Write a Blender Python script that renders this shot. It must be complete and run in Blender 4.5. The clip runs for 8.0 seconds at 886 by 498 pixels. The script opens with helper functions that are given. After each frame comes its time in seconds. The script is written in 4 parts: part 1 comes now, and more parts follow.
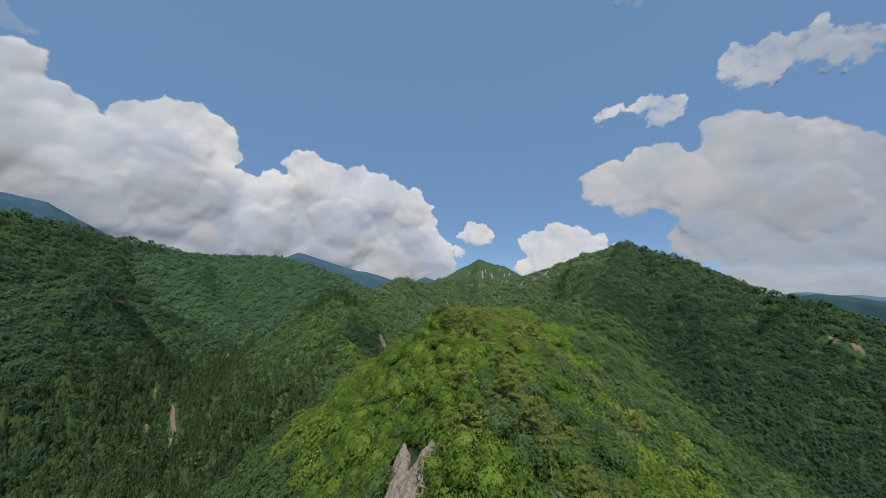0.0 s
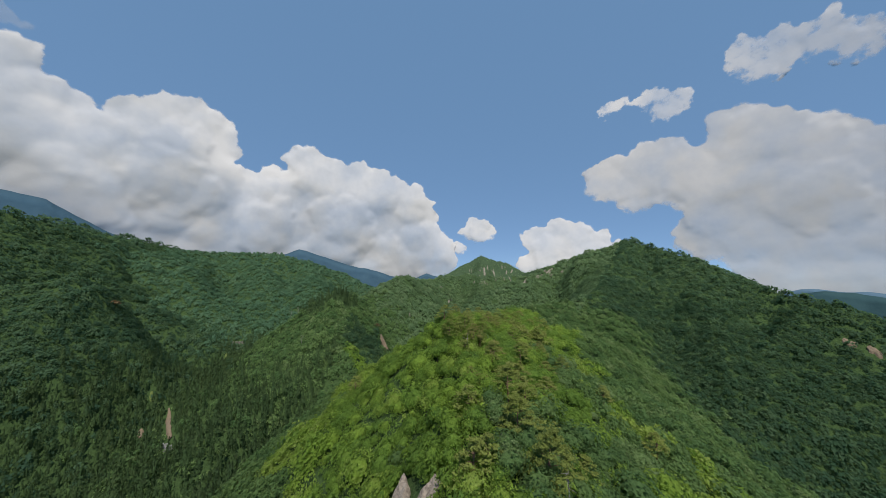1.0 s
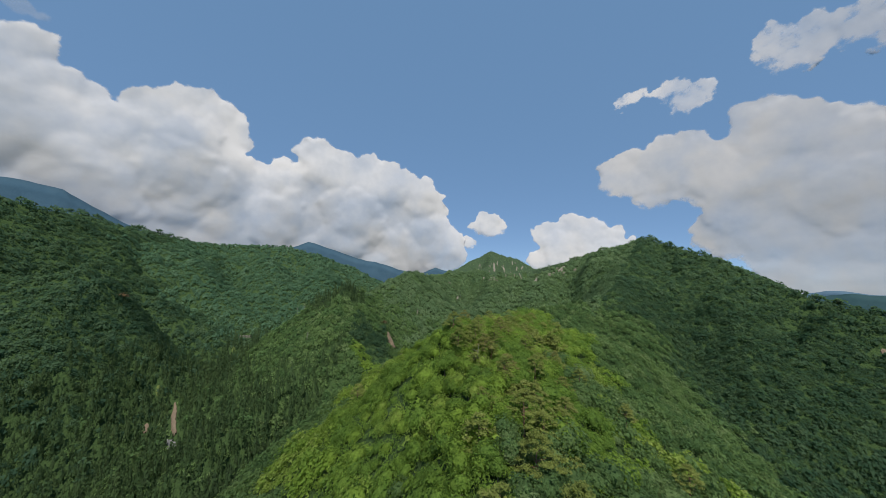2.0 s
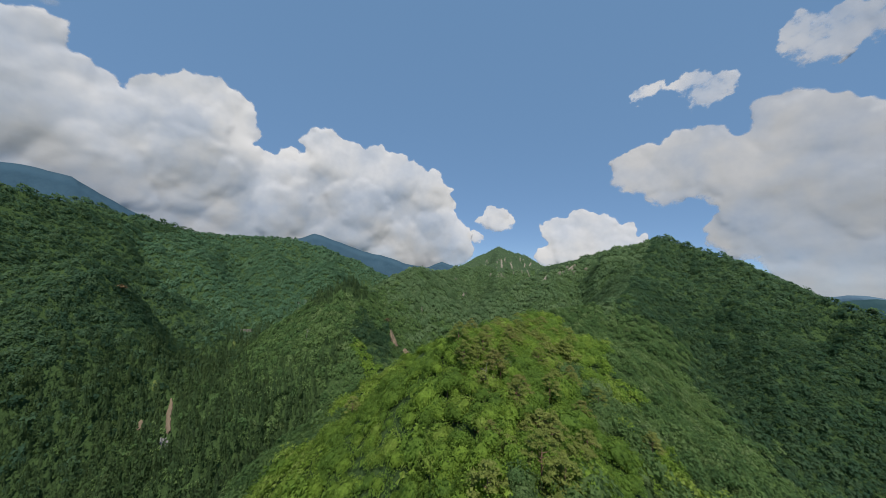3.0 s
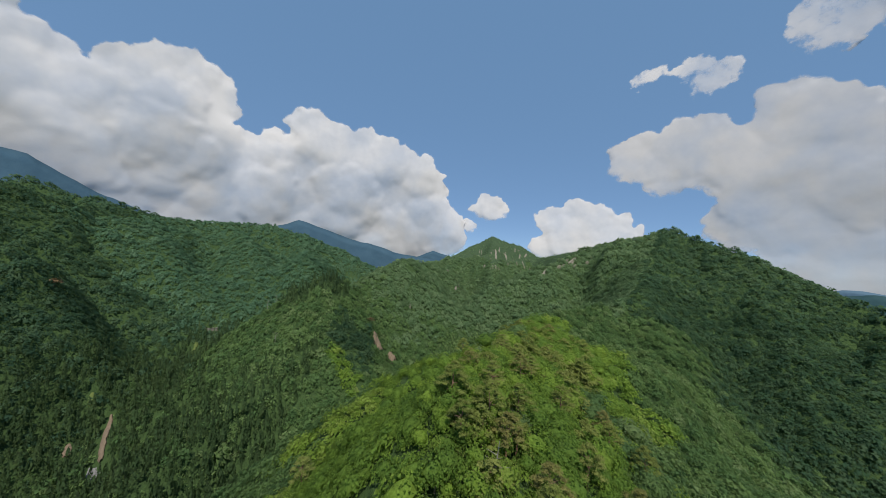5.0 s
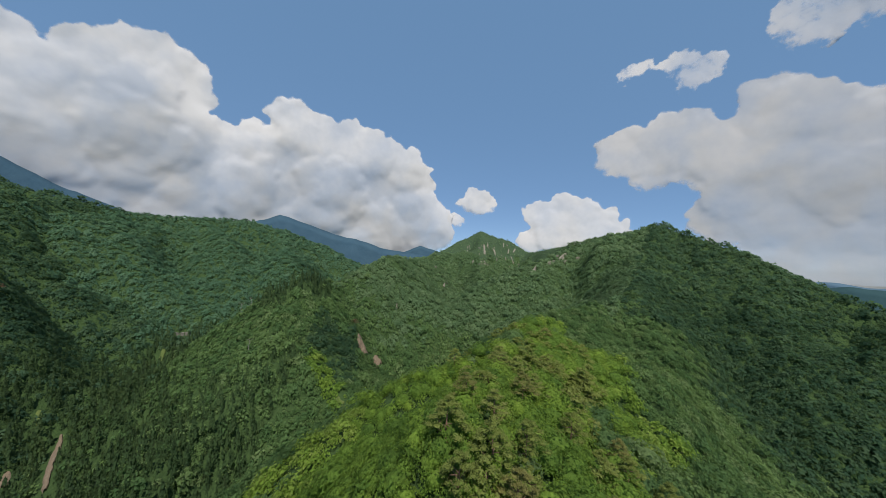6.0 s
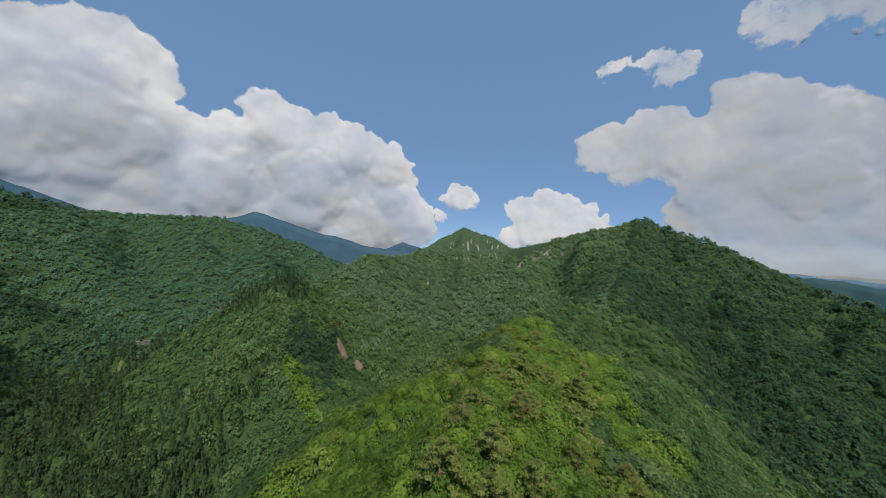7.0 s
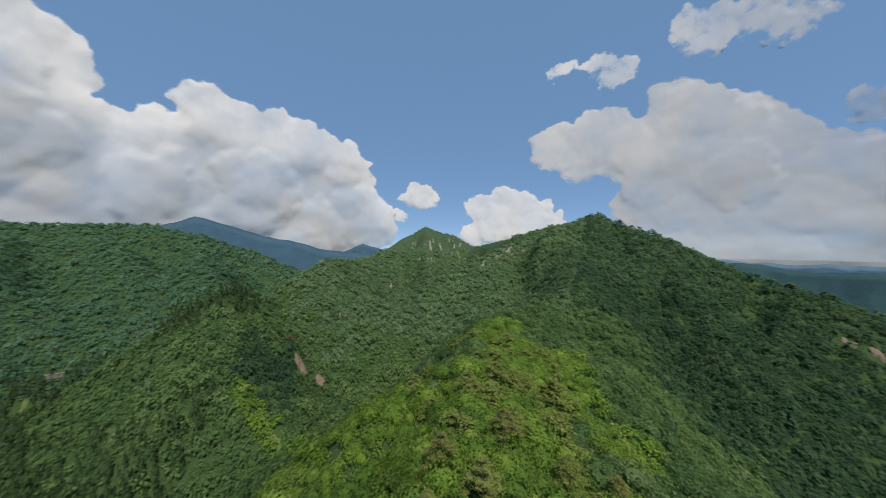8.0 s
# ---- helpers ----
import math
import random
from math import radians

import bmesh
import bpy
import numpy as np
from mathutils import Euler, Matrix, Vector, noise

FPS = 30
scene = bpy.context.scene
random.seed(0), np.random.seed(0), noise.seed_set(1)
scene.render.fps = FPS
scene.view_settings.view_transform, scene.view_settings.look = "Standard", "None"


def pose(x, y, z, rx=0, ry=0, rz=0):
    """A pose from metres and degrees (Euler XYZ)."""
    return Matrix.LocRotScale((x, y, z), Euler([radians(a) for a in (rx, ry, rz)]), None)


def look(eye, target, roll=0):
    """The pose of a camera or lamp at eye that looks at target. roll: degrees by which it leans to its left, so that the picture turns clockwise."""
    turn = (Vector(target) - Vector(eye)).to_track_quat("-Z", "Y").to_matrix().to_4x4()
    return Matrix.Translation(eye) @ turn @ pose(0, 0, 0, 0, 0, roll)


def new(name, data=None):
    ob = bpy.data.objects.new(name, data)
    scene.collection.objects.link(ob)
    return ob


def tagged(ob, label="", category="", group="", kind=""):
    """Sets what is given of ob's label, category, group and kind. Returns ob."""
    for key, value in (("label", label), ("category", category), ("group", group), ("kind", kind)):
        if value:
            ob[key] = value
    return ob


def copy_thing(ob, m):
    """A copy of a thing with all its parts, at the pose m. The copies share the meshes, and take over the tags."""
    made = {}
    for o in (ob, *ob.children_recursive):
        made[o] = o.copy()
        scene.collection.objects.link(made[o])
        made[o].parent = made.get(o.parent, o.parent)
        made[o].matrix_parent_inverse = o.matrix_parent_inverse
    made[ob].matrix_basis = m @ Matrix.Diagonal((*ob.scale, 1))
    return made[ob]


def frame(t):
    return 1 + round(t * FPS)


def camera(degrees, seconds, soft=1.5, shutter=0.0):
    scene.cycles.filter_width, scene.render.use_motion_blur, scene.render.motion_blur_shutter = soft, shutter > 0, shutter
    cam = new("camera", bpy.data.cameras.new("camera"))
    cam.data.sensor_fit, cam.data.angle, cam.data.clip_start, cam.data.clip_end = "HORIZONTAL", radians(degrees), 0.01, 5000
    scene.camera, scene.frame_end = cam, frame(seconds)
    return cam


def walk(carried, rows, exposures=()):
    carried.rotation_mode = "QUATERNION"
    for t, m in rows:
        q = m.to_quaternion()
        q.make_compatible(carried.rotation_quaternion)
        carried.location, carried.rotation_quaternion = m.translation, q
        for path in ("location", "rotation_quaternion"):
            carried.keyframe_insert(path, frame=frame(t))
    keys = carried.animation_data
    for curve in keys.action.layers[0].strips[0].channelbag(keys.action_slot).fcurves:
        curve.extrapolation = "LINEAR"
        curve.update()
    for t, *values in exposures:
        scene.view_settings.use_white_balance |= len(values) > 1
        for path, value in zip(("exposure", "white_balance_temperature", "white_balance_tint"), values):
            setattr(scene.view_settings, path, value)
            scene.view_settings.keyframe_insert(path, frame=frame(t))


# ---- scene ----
cam = camera(108.8, 8.0, soft=0.7, shutter=0.25)

# seconds, x, y, z, yaw to the left, pitch up, roll
PATH = [
    (0.0, 0.0, 0.0, 0.0, 0.0, 8.0, 0.0),
    (0.5, -0.2, 2.9, 1.7, -0.02, 7.6, -0.06),
    (1.0, -0.33, 6.2, 3.5, 0.24, 7.14, -0.02),
    (1.5, -0.4, 9.8, 5.4, 0.93, 6.6, 0.37),
    (2.0, -0.45, 13.8, 7.2, 1.93, 5.91, 0.98),
    (3.5, -0.75, 30.6, 12.4, 3.24, 4.1, 2.6),
    (4.0, -0.95, 38.0, 13.8, 3.0, 3.55, 2.88),
    (4.5, -1.3, 45.4, 15.0, 2.4, 3.0, 2.96),
    (6.0, -2.55, 64.4, 18.7, -0.79, 1.52, 2.44),
    (6.5, -2.96, 69.1, 19.75, -2.28, 1.14, 2.16),
    (7.0, -3.4, 73.1, 20.7, -3.97, 0.86, 1.82),
    (7.5, -3.95, 76.7, 21.6, -6.16, 0.7, 1.25),
    (7.8, -4.22, 78.7, 22.1, -7.6, 0.78, 0.45),
    (7.9, -4.3, 79.35, 22.3, -8.75, 0.78, 0.02),
    (8.0, -4.36, 80.0, 22.5, -10.97, 0.73, -0.5),
]


def flight(t, x, y, z, yaw, pitch, roll):
    a, p = radians(yaw), radians(pitch)
    way = Vector((-math.sin(a) * math.cos(p), math.cos(a) * math.cos(p), math.sin(p)))
    eye = Vector((x, y, z))
    return (t, look(eye, eye + way, roll))


walk(cam, [flight(*row) for row in PATH], exposures=[(0.0, 0.96, 6650, 8.5), (8.0, 0.96, 6650, 8.5)])

# ---- sky and sun ----
SUN_WAY = Vector((0.09, -0.52, 0.85)).normalized()
world = bpy.data.worlds.new("sky")
scene.world = world
world.use_nodes = True
wn = world.node_tree
sky = wn.nodes.new("ShaderNodeTexSky")
sky.sky_type = "NISHITA"
sky.sun_disc = False
sky.sun_elevation = math.asin(SUN_WAY.z)
sky.sun_rotation = math.atan2(SUN_WAY.x, SUN_WAY.y)
sky.altitude = 4000
sky.air_density = 0.7
sky.dust_density = 0.05
sky.ozone_density = 0.1
wn.nodes["Background"].inputs["Strength"].default_value = 0.15
tint = wn.nodes.new("ShaderNodeMix")
tint.data_type = "RGBA"
tint.inputs[0].default_value = 0.84
tint.inputs[7].default_value = (0.47, 0.915, 1.62, 1)
wn.links.new(sky.outputs[0], tint.inputs[6])
wn.links.new(tint.outputs[2], wn.nodes["Background"].inputs["Color"])
sun = new("sun", bpy.data.lights.new("sun", "SUN"))
sun.data.energy = 2.5
sun.data.angle = radians(0.53)
sun.data.color = (1.0, 0.935, 0.87)
sun.matrix_world = look((0, 0, 400), Vector((0, 0, 400)) - SUN_WAY)


# ---- materials ----
class Mat:
    """A small builder of node materials."""

    def __init__(self, name):
        self.m = bpy.data.materials.new(name)
        self.m.use_nodes = True
        self.t = self.m.node_tree
        self.t.nodes.clear()
        self.out = self.n("ShaderNodeOutputMaterial")

    def n(self, kind, ins=None, **attrs):
        node = self.t.nodes.new(kind)
        for key, value in attrs.items():
            setattr(node, key, value)
        for key, value in (ins or {}).items():
            if isinstance(value, bpy.types.NodeSocket):
                self.t.links.new(value, node.inputs[key])
            else:
                node.inputs[key].default_value = value
        return node

    def maths(self, op, a, b=0.0, c=0.0):
        return self.n("ShaderNodeMath", {0: a, 1: b, 2: c}, operation=op).outputs[0]

    def noise(self, scale, detail=4.0, rough=0.6, where=None):
        ins = {"Scale": scale, "Detail": detail, "Roughness": rough}
        if where is not None:
            ins["Vector"] = where
        return self.n("ShaderNodeTexNoise", ins).outputs["Fac"]

    def ramp(self, fac, *stops):
        node = self.n("ShaderNodeValToRGB", {"Fac": fac})
        e = node.color_ramp.elements
        while len(e) < len(stops):
            e.new(0.5)
        for el, (pos, col) in zip(e, stops):
            el.position, el.color = pos, (*col, 1)
        return node.outputs["Color"]

    def mix(self, fac, a, b, blend="MIX"):
        node = self.n("ShaderNodeMix", data_type="RGBA", blend_type=blend)
        for key, value in ((0, fac), (6, a), (7, b)):
            if isinstance(value, bpy.types.NodeSocket):
                self.t.links.new(value, node.inputs[key])
            else:
                node.inputs[key].default_value = value if key == 0 else (*value, 1)
        return node.outputs[2]

    def done(self, shader):
        self.t.links.new(shader, self.out.inputs["Surface"])
        return self.m


def leaf_material(name, *stops, through_leaf=0.58, rough=0.65, lean=0.85, base=(0.065, 0.11, 0.032), crisp=1.0):
    """Foliage: the tone of each tree, a little change from spray to spray, some light through the leaf."""
    k = Mat(name)
    tone = k.n("ShaderNodeAttribute", attribute_name="tone").outputs["Fac"]
    rnd = k.n("ShaderNodeObjectInfo").outputs["Random"]
    isl = k.n("ShaderNodeNewGeometry").outputs["Random Per Island"]
    pos = k.n("ShaderNodeNewGeometry").outputs["Position"]
    t = k.maths("FRACT", k.maths("ADD", tone, k.maths("MULTIPLY", rnd, 0.999)))
    t = k.maths("ADD", k.maths("MULTIPLY", t, 0.8), k.maths("MULTIPLY", isl, 0.2))
    col = k.ramp(t, *stops)
    broad = k.noise(0.035, 3.0, 0.6, pos)
    col = k.mix(k.maths("MULTIPLY", broad, 0.5), col, base, "MIX")
    fine = k.noise(1.0, 5.0, 0.8, pos)
    grain = k.n("ShaderNodeMapRange", {0: fine, 1: 0.3, 2: 0.7, 3: 1 - 0.4 * crisp, 4: 1 + 0.5 * crisp}).outputs[0]
    col = k.n("ShaderNodeVectorMath", {0: col, 3: grain}, operation="SCALE").outputs[0]
    puff = k.n("ShaderNodeAttribute", attribute_name="puff").outputs["Vector"]
    puff = k.n("ShaderNodeVectorTransform", {0: puff}, vector_type="NORMAL", convert_from="OBJECT", convert_to="WORLD").outputs[0]
    puff = k.n("ShaderNodeVectorMath", {0: puff}, operation="NORMALIZE").outputs[0]
    own = k.n("ShaderNodeVectorMath", {0: k.n("ShaderNodeNewGeometry").outputs["Normal"], 3: lean}, operation="SCALE").outputs[0]
    face = k.n("ShaderNodeVectorMath", {0: k.n("ShaderNodeVectorMath", {0: puff, 1: own}, operation="ADD").outputs[0]}, operation="NORMALIZE").outputs[0]
    bump = k.n("ShaderNodeBump", {"Strength": crisp, "Distance": 0.5, "Height": fine, "Normal": face}).outputs[0]
    dif = k.n("ShaderNodeBsdfPrincipled", {"Base Color": col, "Roughness": rough, "Specular IOR Level": 0.2, "Normal": bump})
    tr = k.n("ShaderNodeBsdfTranslucent", {"Color": k.mix(0.4, col, (0.13, 0.19, 0.02))})
    return k.done(k.n("ShaderNodeMixShader", {0: through_leaf, 1: dif.outputs[0], 2: tr.outputs[0]}).outputs[0])


LEAF = leaf_material("broad_leaf", (0.0, (0.066, 0.146, 0.056)), (0.35, (0.114, 0.211, 0.075)), (0.7, (0.167, 0.269, 0.090)), (1.0, (0.265, 0.350, 0.162)), base=(0.129, 0.219, 0.079), lean=0.35)
LEAF_BRIGHT = leaf_material("bright_leaf", (0.0, (0.111, 0.216, 0.042)), (0.4, (0.178, 0.301, 0.048)), (0.8, (0.279, 0.421, 0.058)), (1.0, (0.389, 0.479, 0.122)), base=(0.167, 0.274, 0.058), lean=0.55)
# bluish haze of distance put into the leaf colour
LEAF_HAZED = leaf_material("hazed_leaf", (0.0, (0.037, 0.094, 0.056)), (0.5, (0.064, 0.133, 0.070)), (1.0, (0.124, 0.201, 0.097)), through_leaf=0.58, base=(0.072, 0.144, 0.073), lean=0.25, crisp=0.5)
# darker leaf colour that stands in for shade on the hill
LEAF_SHADED = leaf_material("shaded_leaf", (0.0, (0.026, 0.077, 0.042)), (0.5, (0.047, 0.107, 0.054)), (1.0, (0.097, 0.166, 0.080)), through_leaf=0.58, base=(0.052, 0.107, 0.054), lean=0.25, crisp=0.6)
# haze put into the colour again, bluer and paler for further slopes
LEAF_BLUE = leaf_material("blue_hazed_leaf", (0.0, (0.069, 0.157, 0.096)), (0.5, (0.095, 0.201, 0.114)), (1.0, (0.156, 0.265, 0.151)), through_leaf=0.55, base=(0.104, 0.201, 0.109), lean=0.25, crisp=0.4)
# scrub green, lightened and greyed with some haze in the colour
LEAF_SCRUB = leaf_material("scrub_leaf", (0.0, (0.105, 0.190, 0.090)), (0.5, (0.151, 0.251, 0.117)), (1.0, (0.221, 0.313, 0.157)), through_leaf=0.55, base=(0.148, 0.240, 0.113), lean=0.25, crisp=0.4)
NEEDLE = leaf_material("pine_needle", (0.0, (0.185, 0.234, 0.056)), (0.5, (0.231, 0.282, 0.067)), (1.0, (0.293, 0.322, 0.096)), through_leaf=0.45, base=(0.215, 0.255, 0.071))
NEEDLE_DRY = leaf_material("dry_needle", (0.0, (0.234, 0.260, 0.078)), (1.0, (0.317, 0.299, 0.104)), through_leaf=0.55, base=(0.257, 0.260, 0.085))
CEDAR = leaf_material("cedar_leaf", (0.0, (0.034, 0.070, 0.031)), (0.5, (0.051, 0.101, 0.039)), (1.0, (0.081, 0.130, 0.050)), through_leaf=0.45, lean=0.5)


def bark_material(name, a, b):
    k = Mat(name)
    pos = k.n("ShaderNodeTexCoord").outputs["Object"]
    f = k.noise(6.0, 5.0, 0.7, pos)
    col = k.ramp(f, (0.3, a), (0.7, b))
    bump = k.n("ShaderNodeBump", {"Strength": 0.6, "Distance": 0.05, "Height": f})
    return k.done(k.n("ShaderNodeBsdfPrincipled", {"Base Color": col, "Roughness": 0.9, "Normal": bump.outputs[0]}).outputs[0])


BARK = bark_material("grey_bark", (0.07, 0.055, 0.04), (0.2, 0.17, 0.13))
BARK_PINE = bark_material("red_pine_bark", (0.13, 0.07, 0.045), (0.3, 0.18, 0.12))
BARK_DEAD = bark_material("bleached_wood", (0.2, 0.18, 0.15), (0.36, 0.34, 0.3))


def ground_material():
    """Undergrowth and leaf litter."""
    k = Mat("undergrowth")
    pos = k.n("ShaderNodeNewGeometry").outputs["Position"]
    f = k.noise(0.6, 6.0, 0.7, pos)
    g = k.noise(0.05, 4.0, 0.6, pos)
    col = k.ramp(f, (0.3, (0.03, 0.056, 0.02)), (0.55, (0.05, 0.09, 0.028)), (0.8, (0.075, 0.11, 0.034)))
    col = k.mix(k.maths("MULTIPLY", g, 0.5), col, (0.04, 0.068, 0.028))
    bump = k.n("ShaderNodeBump", {"Strength": 1.0, "Distance": 1.5, "Height": f})
    return k.done(k.n("ShaderNodeBsdfPrincipled", {"Base Color": col, "Roughness": 0.95, "Specular IOR Level": 0.1, "Normal": bump.outputs[0]}).outputs[0])


def far_material(name, a, b, c, scale=0.05):
    """Woods on a mountain far away, too small to tell apart."""
    k = Mat(name)
    pos = k.n("ShaderNodeNewGeometry").outputs["Position"]
    f = k.noise(scale, 8.0, 0.7, pos)
    g = k.noise(scale * 0.14, 4.0, 0.6, pos)
    col = k.mix(g, k.ramp(f, (0.35, a), (0.65, b)), c)
    bump = k.n("ShaderNodeBump", {"Strength": 0.3, "Distance": 8.0, "Height": f})
    return k.done(k.n("ShaderNodeBsdfPrincipled", {"Base Color": col, "Roughness": 1.0, "Specular IOR Level": 0.0, "Normal": bump.outputs[0]}).outputs[0])


GROUND = ground_material()
# dark woods, tinted teal by distance haze in the colour
FAR_TEAL = far_material("dark_hazed_woods", (0.024, 0.055, 0.062), (0.042, 0.082, 0.085), (0.034, 0.07, 0.08), 0.03)
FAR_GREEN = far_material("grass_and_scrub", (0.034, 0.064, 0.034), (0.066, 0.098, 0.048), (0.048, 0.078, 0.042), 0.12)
# the blue and the pale are aerial haze put into the woods' colour
FAR_BLUE = far_material("blue_hazed_woods", (0.038, 0.078, 0.113), (0.055, 0.102, 0.137), (0.046, 0.091, 0.129))
FAR_PALE = far_material("pale_hazed_woods", (0.079, 0.137, 0.190), (0.094, 0.158, 0.211), (0.086, 0.144, 0.204))


def rock_material(name, a, b, c):
    k = Mat(name)
    pos = k.n("ShaderNodeNewGeometry").outputs["Position"]
    f = k.noise(1.6, 8.0, 0.75, pos)
    g = k.noise(4.0, 5.0, 0.7, pos)
    col = k.mix(k.maths("MULTIPLY", g, 0.45), k.ramp(f, (0.36, a), (0.64, b)), c)
    bump = k.n("ShaderNodeBump", {"Strength": 1.0, "Distance": 0.5, "Height": f})
    return k.done(k.n("ShaderNodeBsdfPrincipled", {"Base Color": col, "Roughness": 0.95, "Normal": bump.outputs[0]}).outputs[0])


ROCK = rock_material("bare_rock", (0.12, 0.098, 0.078), (0.40, 0.345, 0.28), (0.27, 0.225, 0.18))
ROCK_PALE = rock_material("pale_rock", (0.13, 0.12, 0.09), (0.27, 0.245, 0.19), (0.2, 0.18, 0.14))
SOIL = rock_material("bare_soil", (0.12, 0.09, 0.06), (0.22, 0.17, 0.115), (0.17, 0.125, 0.08))


def cloud_material(name, amount, scale, cover=1.0, white=0.54, tear=1.12, centre=0.5, sheer=0.32, sun_lean=0.4):
    """White vapour, thin and torn towards the rim; its normals lean to the sun to soften the shading, in place of
    scattered light.
    """
    k = Mat(name)
    body = k.n("ShaderNodeAttribute", attribute_name="body").outputs["Fac"]
    puff = k.n("ShaderNodeAttribute", attribute_name="puff").outputs["Vector"]
    geo = k.n("ShaderNodeNewGeometry")
    f = k.noise(scale, 5.0, 0.58, geo.outputs["Position"])
    g = k.noise(0.05, 6.0, 0.6, geo.outputs["Position"])
    wide = k.n("ShaderNodeMapRange", {0: k.noise(0.007, 4.0, 0.55, geo.outputs["Position"]), 1: 0.36, 2: 0.62, 3: 1.0 - sheer, 4: 1.0}).outputs[0]
    thin = k.maths("MULTIPLY", k.maths("SUBTRACT", f, centre), k.maths("MULTIPLY", k.maths("SUBTRACT", tear, body), amount * 1.1))
    a = k.maths("ADD", body, thin)
    alpha = k.n("ShaderNodeMapRange", {0: a, 1: 0.3, 2: 0.8, 3: 0.0, 4: 1.0}, interpolation_type="SMOOTHSTEP").outputs[0]
    rim = k.n("ShaderNodeMapRange", {0: body, 1: 0.08, 2: 0.4, 3: 0.0, 4: 1.0}).outputs[0]
    alpha = k.maths("MULTIPLY", alpha, k.maths("MULTIPLY", rim, k.maths("MULTIPLY", wide, cover)))
    half = k.n("ShaderNodeVectorMath", {0: puff, 1: tuple(SUN_WAY * sun_lean)}, operation="ADD")
    nor = k.n("ShaderNodeVectorMath", {0: half.outputs[0]}, operation="NORMALIZE").outputs[0]
    dif = k.n("ShaderNodeBsdfDiffuse", {"Color": (white, white * 0.99, white * 0.98, 1), "Normal": k.n("ShaderNodeBump", {"Strength": 0.05, "Distance": 10.0, "Height": g, "Normal": nor}).outputs[0]})
    clear = k.n("ShaderNodeBsdfTransparent")
    return k.done(k.n("ShaderNodeMixShader", {0: alpha, 1: clear.outputs[0], 2: dif.outputs[0]}).outputs[0])


CLOUD = cloud_material("cloud_vapour", 1.9, 0.05, white=0.485)
CLOUD_GREY = cloud_material("grey_cloud_vapour", 2.3, 0.04, 0.95, 0.395, sun_lean=0.9)
CLOUD_THIN = cloud_material("thin_cloud_vapour", 3.1, 0.028, 0.88, 0.49, 1.6, 0.58, 0.5, 2.2)
CLOUD_VEIL = cloud_material("faint_cloud_veil", 3.0, 0.02, 0.25, 0.45)


# ---- meshes from arrays ----
def tri_mesh(name, verts, tris, material, smooth=False, vectors=None, **values):
    """A mesh of triangles, with float values at its points."""
    me = bpy.data.meshes.new(name)
    verts, tris = np.asarray(verts, np.float32), np.asarray(tris, np.int32)
    me.vertices.add(len(verts))
    me.vertices.foreach_set("co", verts.ravel())
    me.loops.add(tris.size)
    me.loops.foreach_set("vertex_index", tris.ravel())
    me.polygons.add(len(tris))
    me.polygons.foreach_set("loop_start", np.arange(0, tris.size, 3, dtype=np.int32))
    me.polygons.foreach_set("use_smooth", np.full(len(tris), smooth))
    for key, value in values.items():
        me.attributes.new(key, "FLOAT", "POINT").data.foreach_set("value", np.asarray(value, np.float32))
    me.materials.append(material)
    if vectors is not None:
        me.attributes.new("puff", "FLOAT_VECTOR", "POINT").data.foreach_set("vector", np.asarray(vectors, np.float32).ravel())
    me.update(calc_edges=True)
    return me


def part(name, mesh, parent, label=""):
    ob = new(name, mesh)
    ob.parent = parent
    return tagged(ob, label)


def lattice(ix, iy, seed):
    n = (ix * 374761393 + iy * 668265263 + seed * 974711) & 0x7FFFFFFF
    n = ((n ^ (n >> 13)) * 1274126177) & 0x7FFFFFFF
    return ((n ^ (n >> 16)) & 0xFFFF) / 65535.0


def value_noise(x, y, seed=0):
    ix, iy = np.floor(x).astype(np.int64), np.floor(y).astype(np.int64)
    fx, fy = x - ix, y - iy
    fx, fy = fx * fx * (3 - 2 * fx), fy * fy * (3 - 2 * fy)
    a = lattice(ix, iy, seed) * (1 - fx) + lattice(ix + 1, iy, seed) * fx
    b = lattice(ix, iy + 1, seed) * (1 - fx) + lattice(ix + 1, iy + 1, seed) * fx
    return a * (1 - fy) + b * fy


def fbm(x, y, octaves=4, seed=0):
    total, amp, norm = 0.0, 1.0, 0.0
    for n in range(octaves):
        total = total + amp * value_noise(x * 2**n, y * 2**n, seed + n)
        norm += amp
        amp *= 0.5
    return total / norm


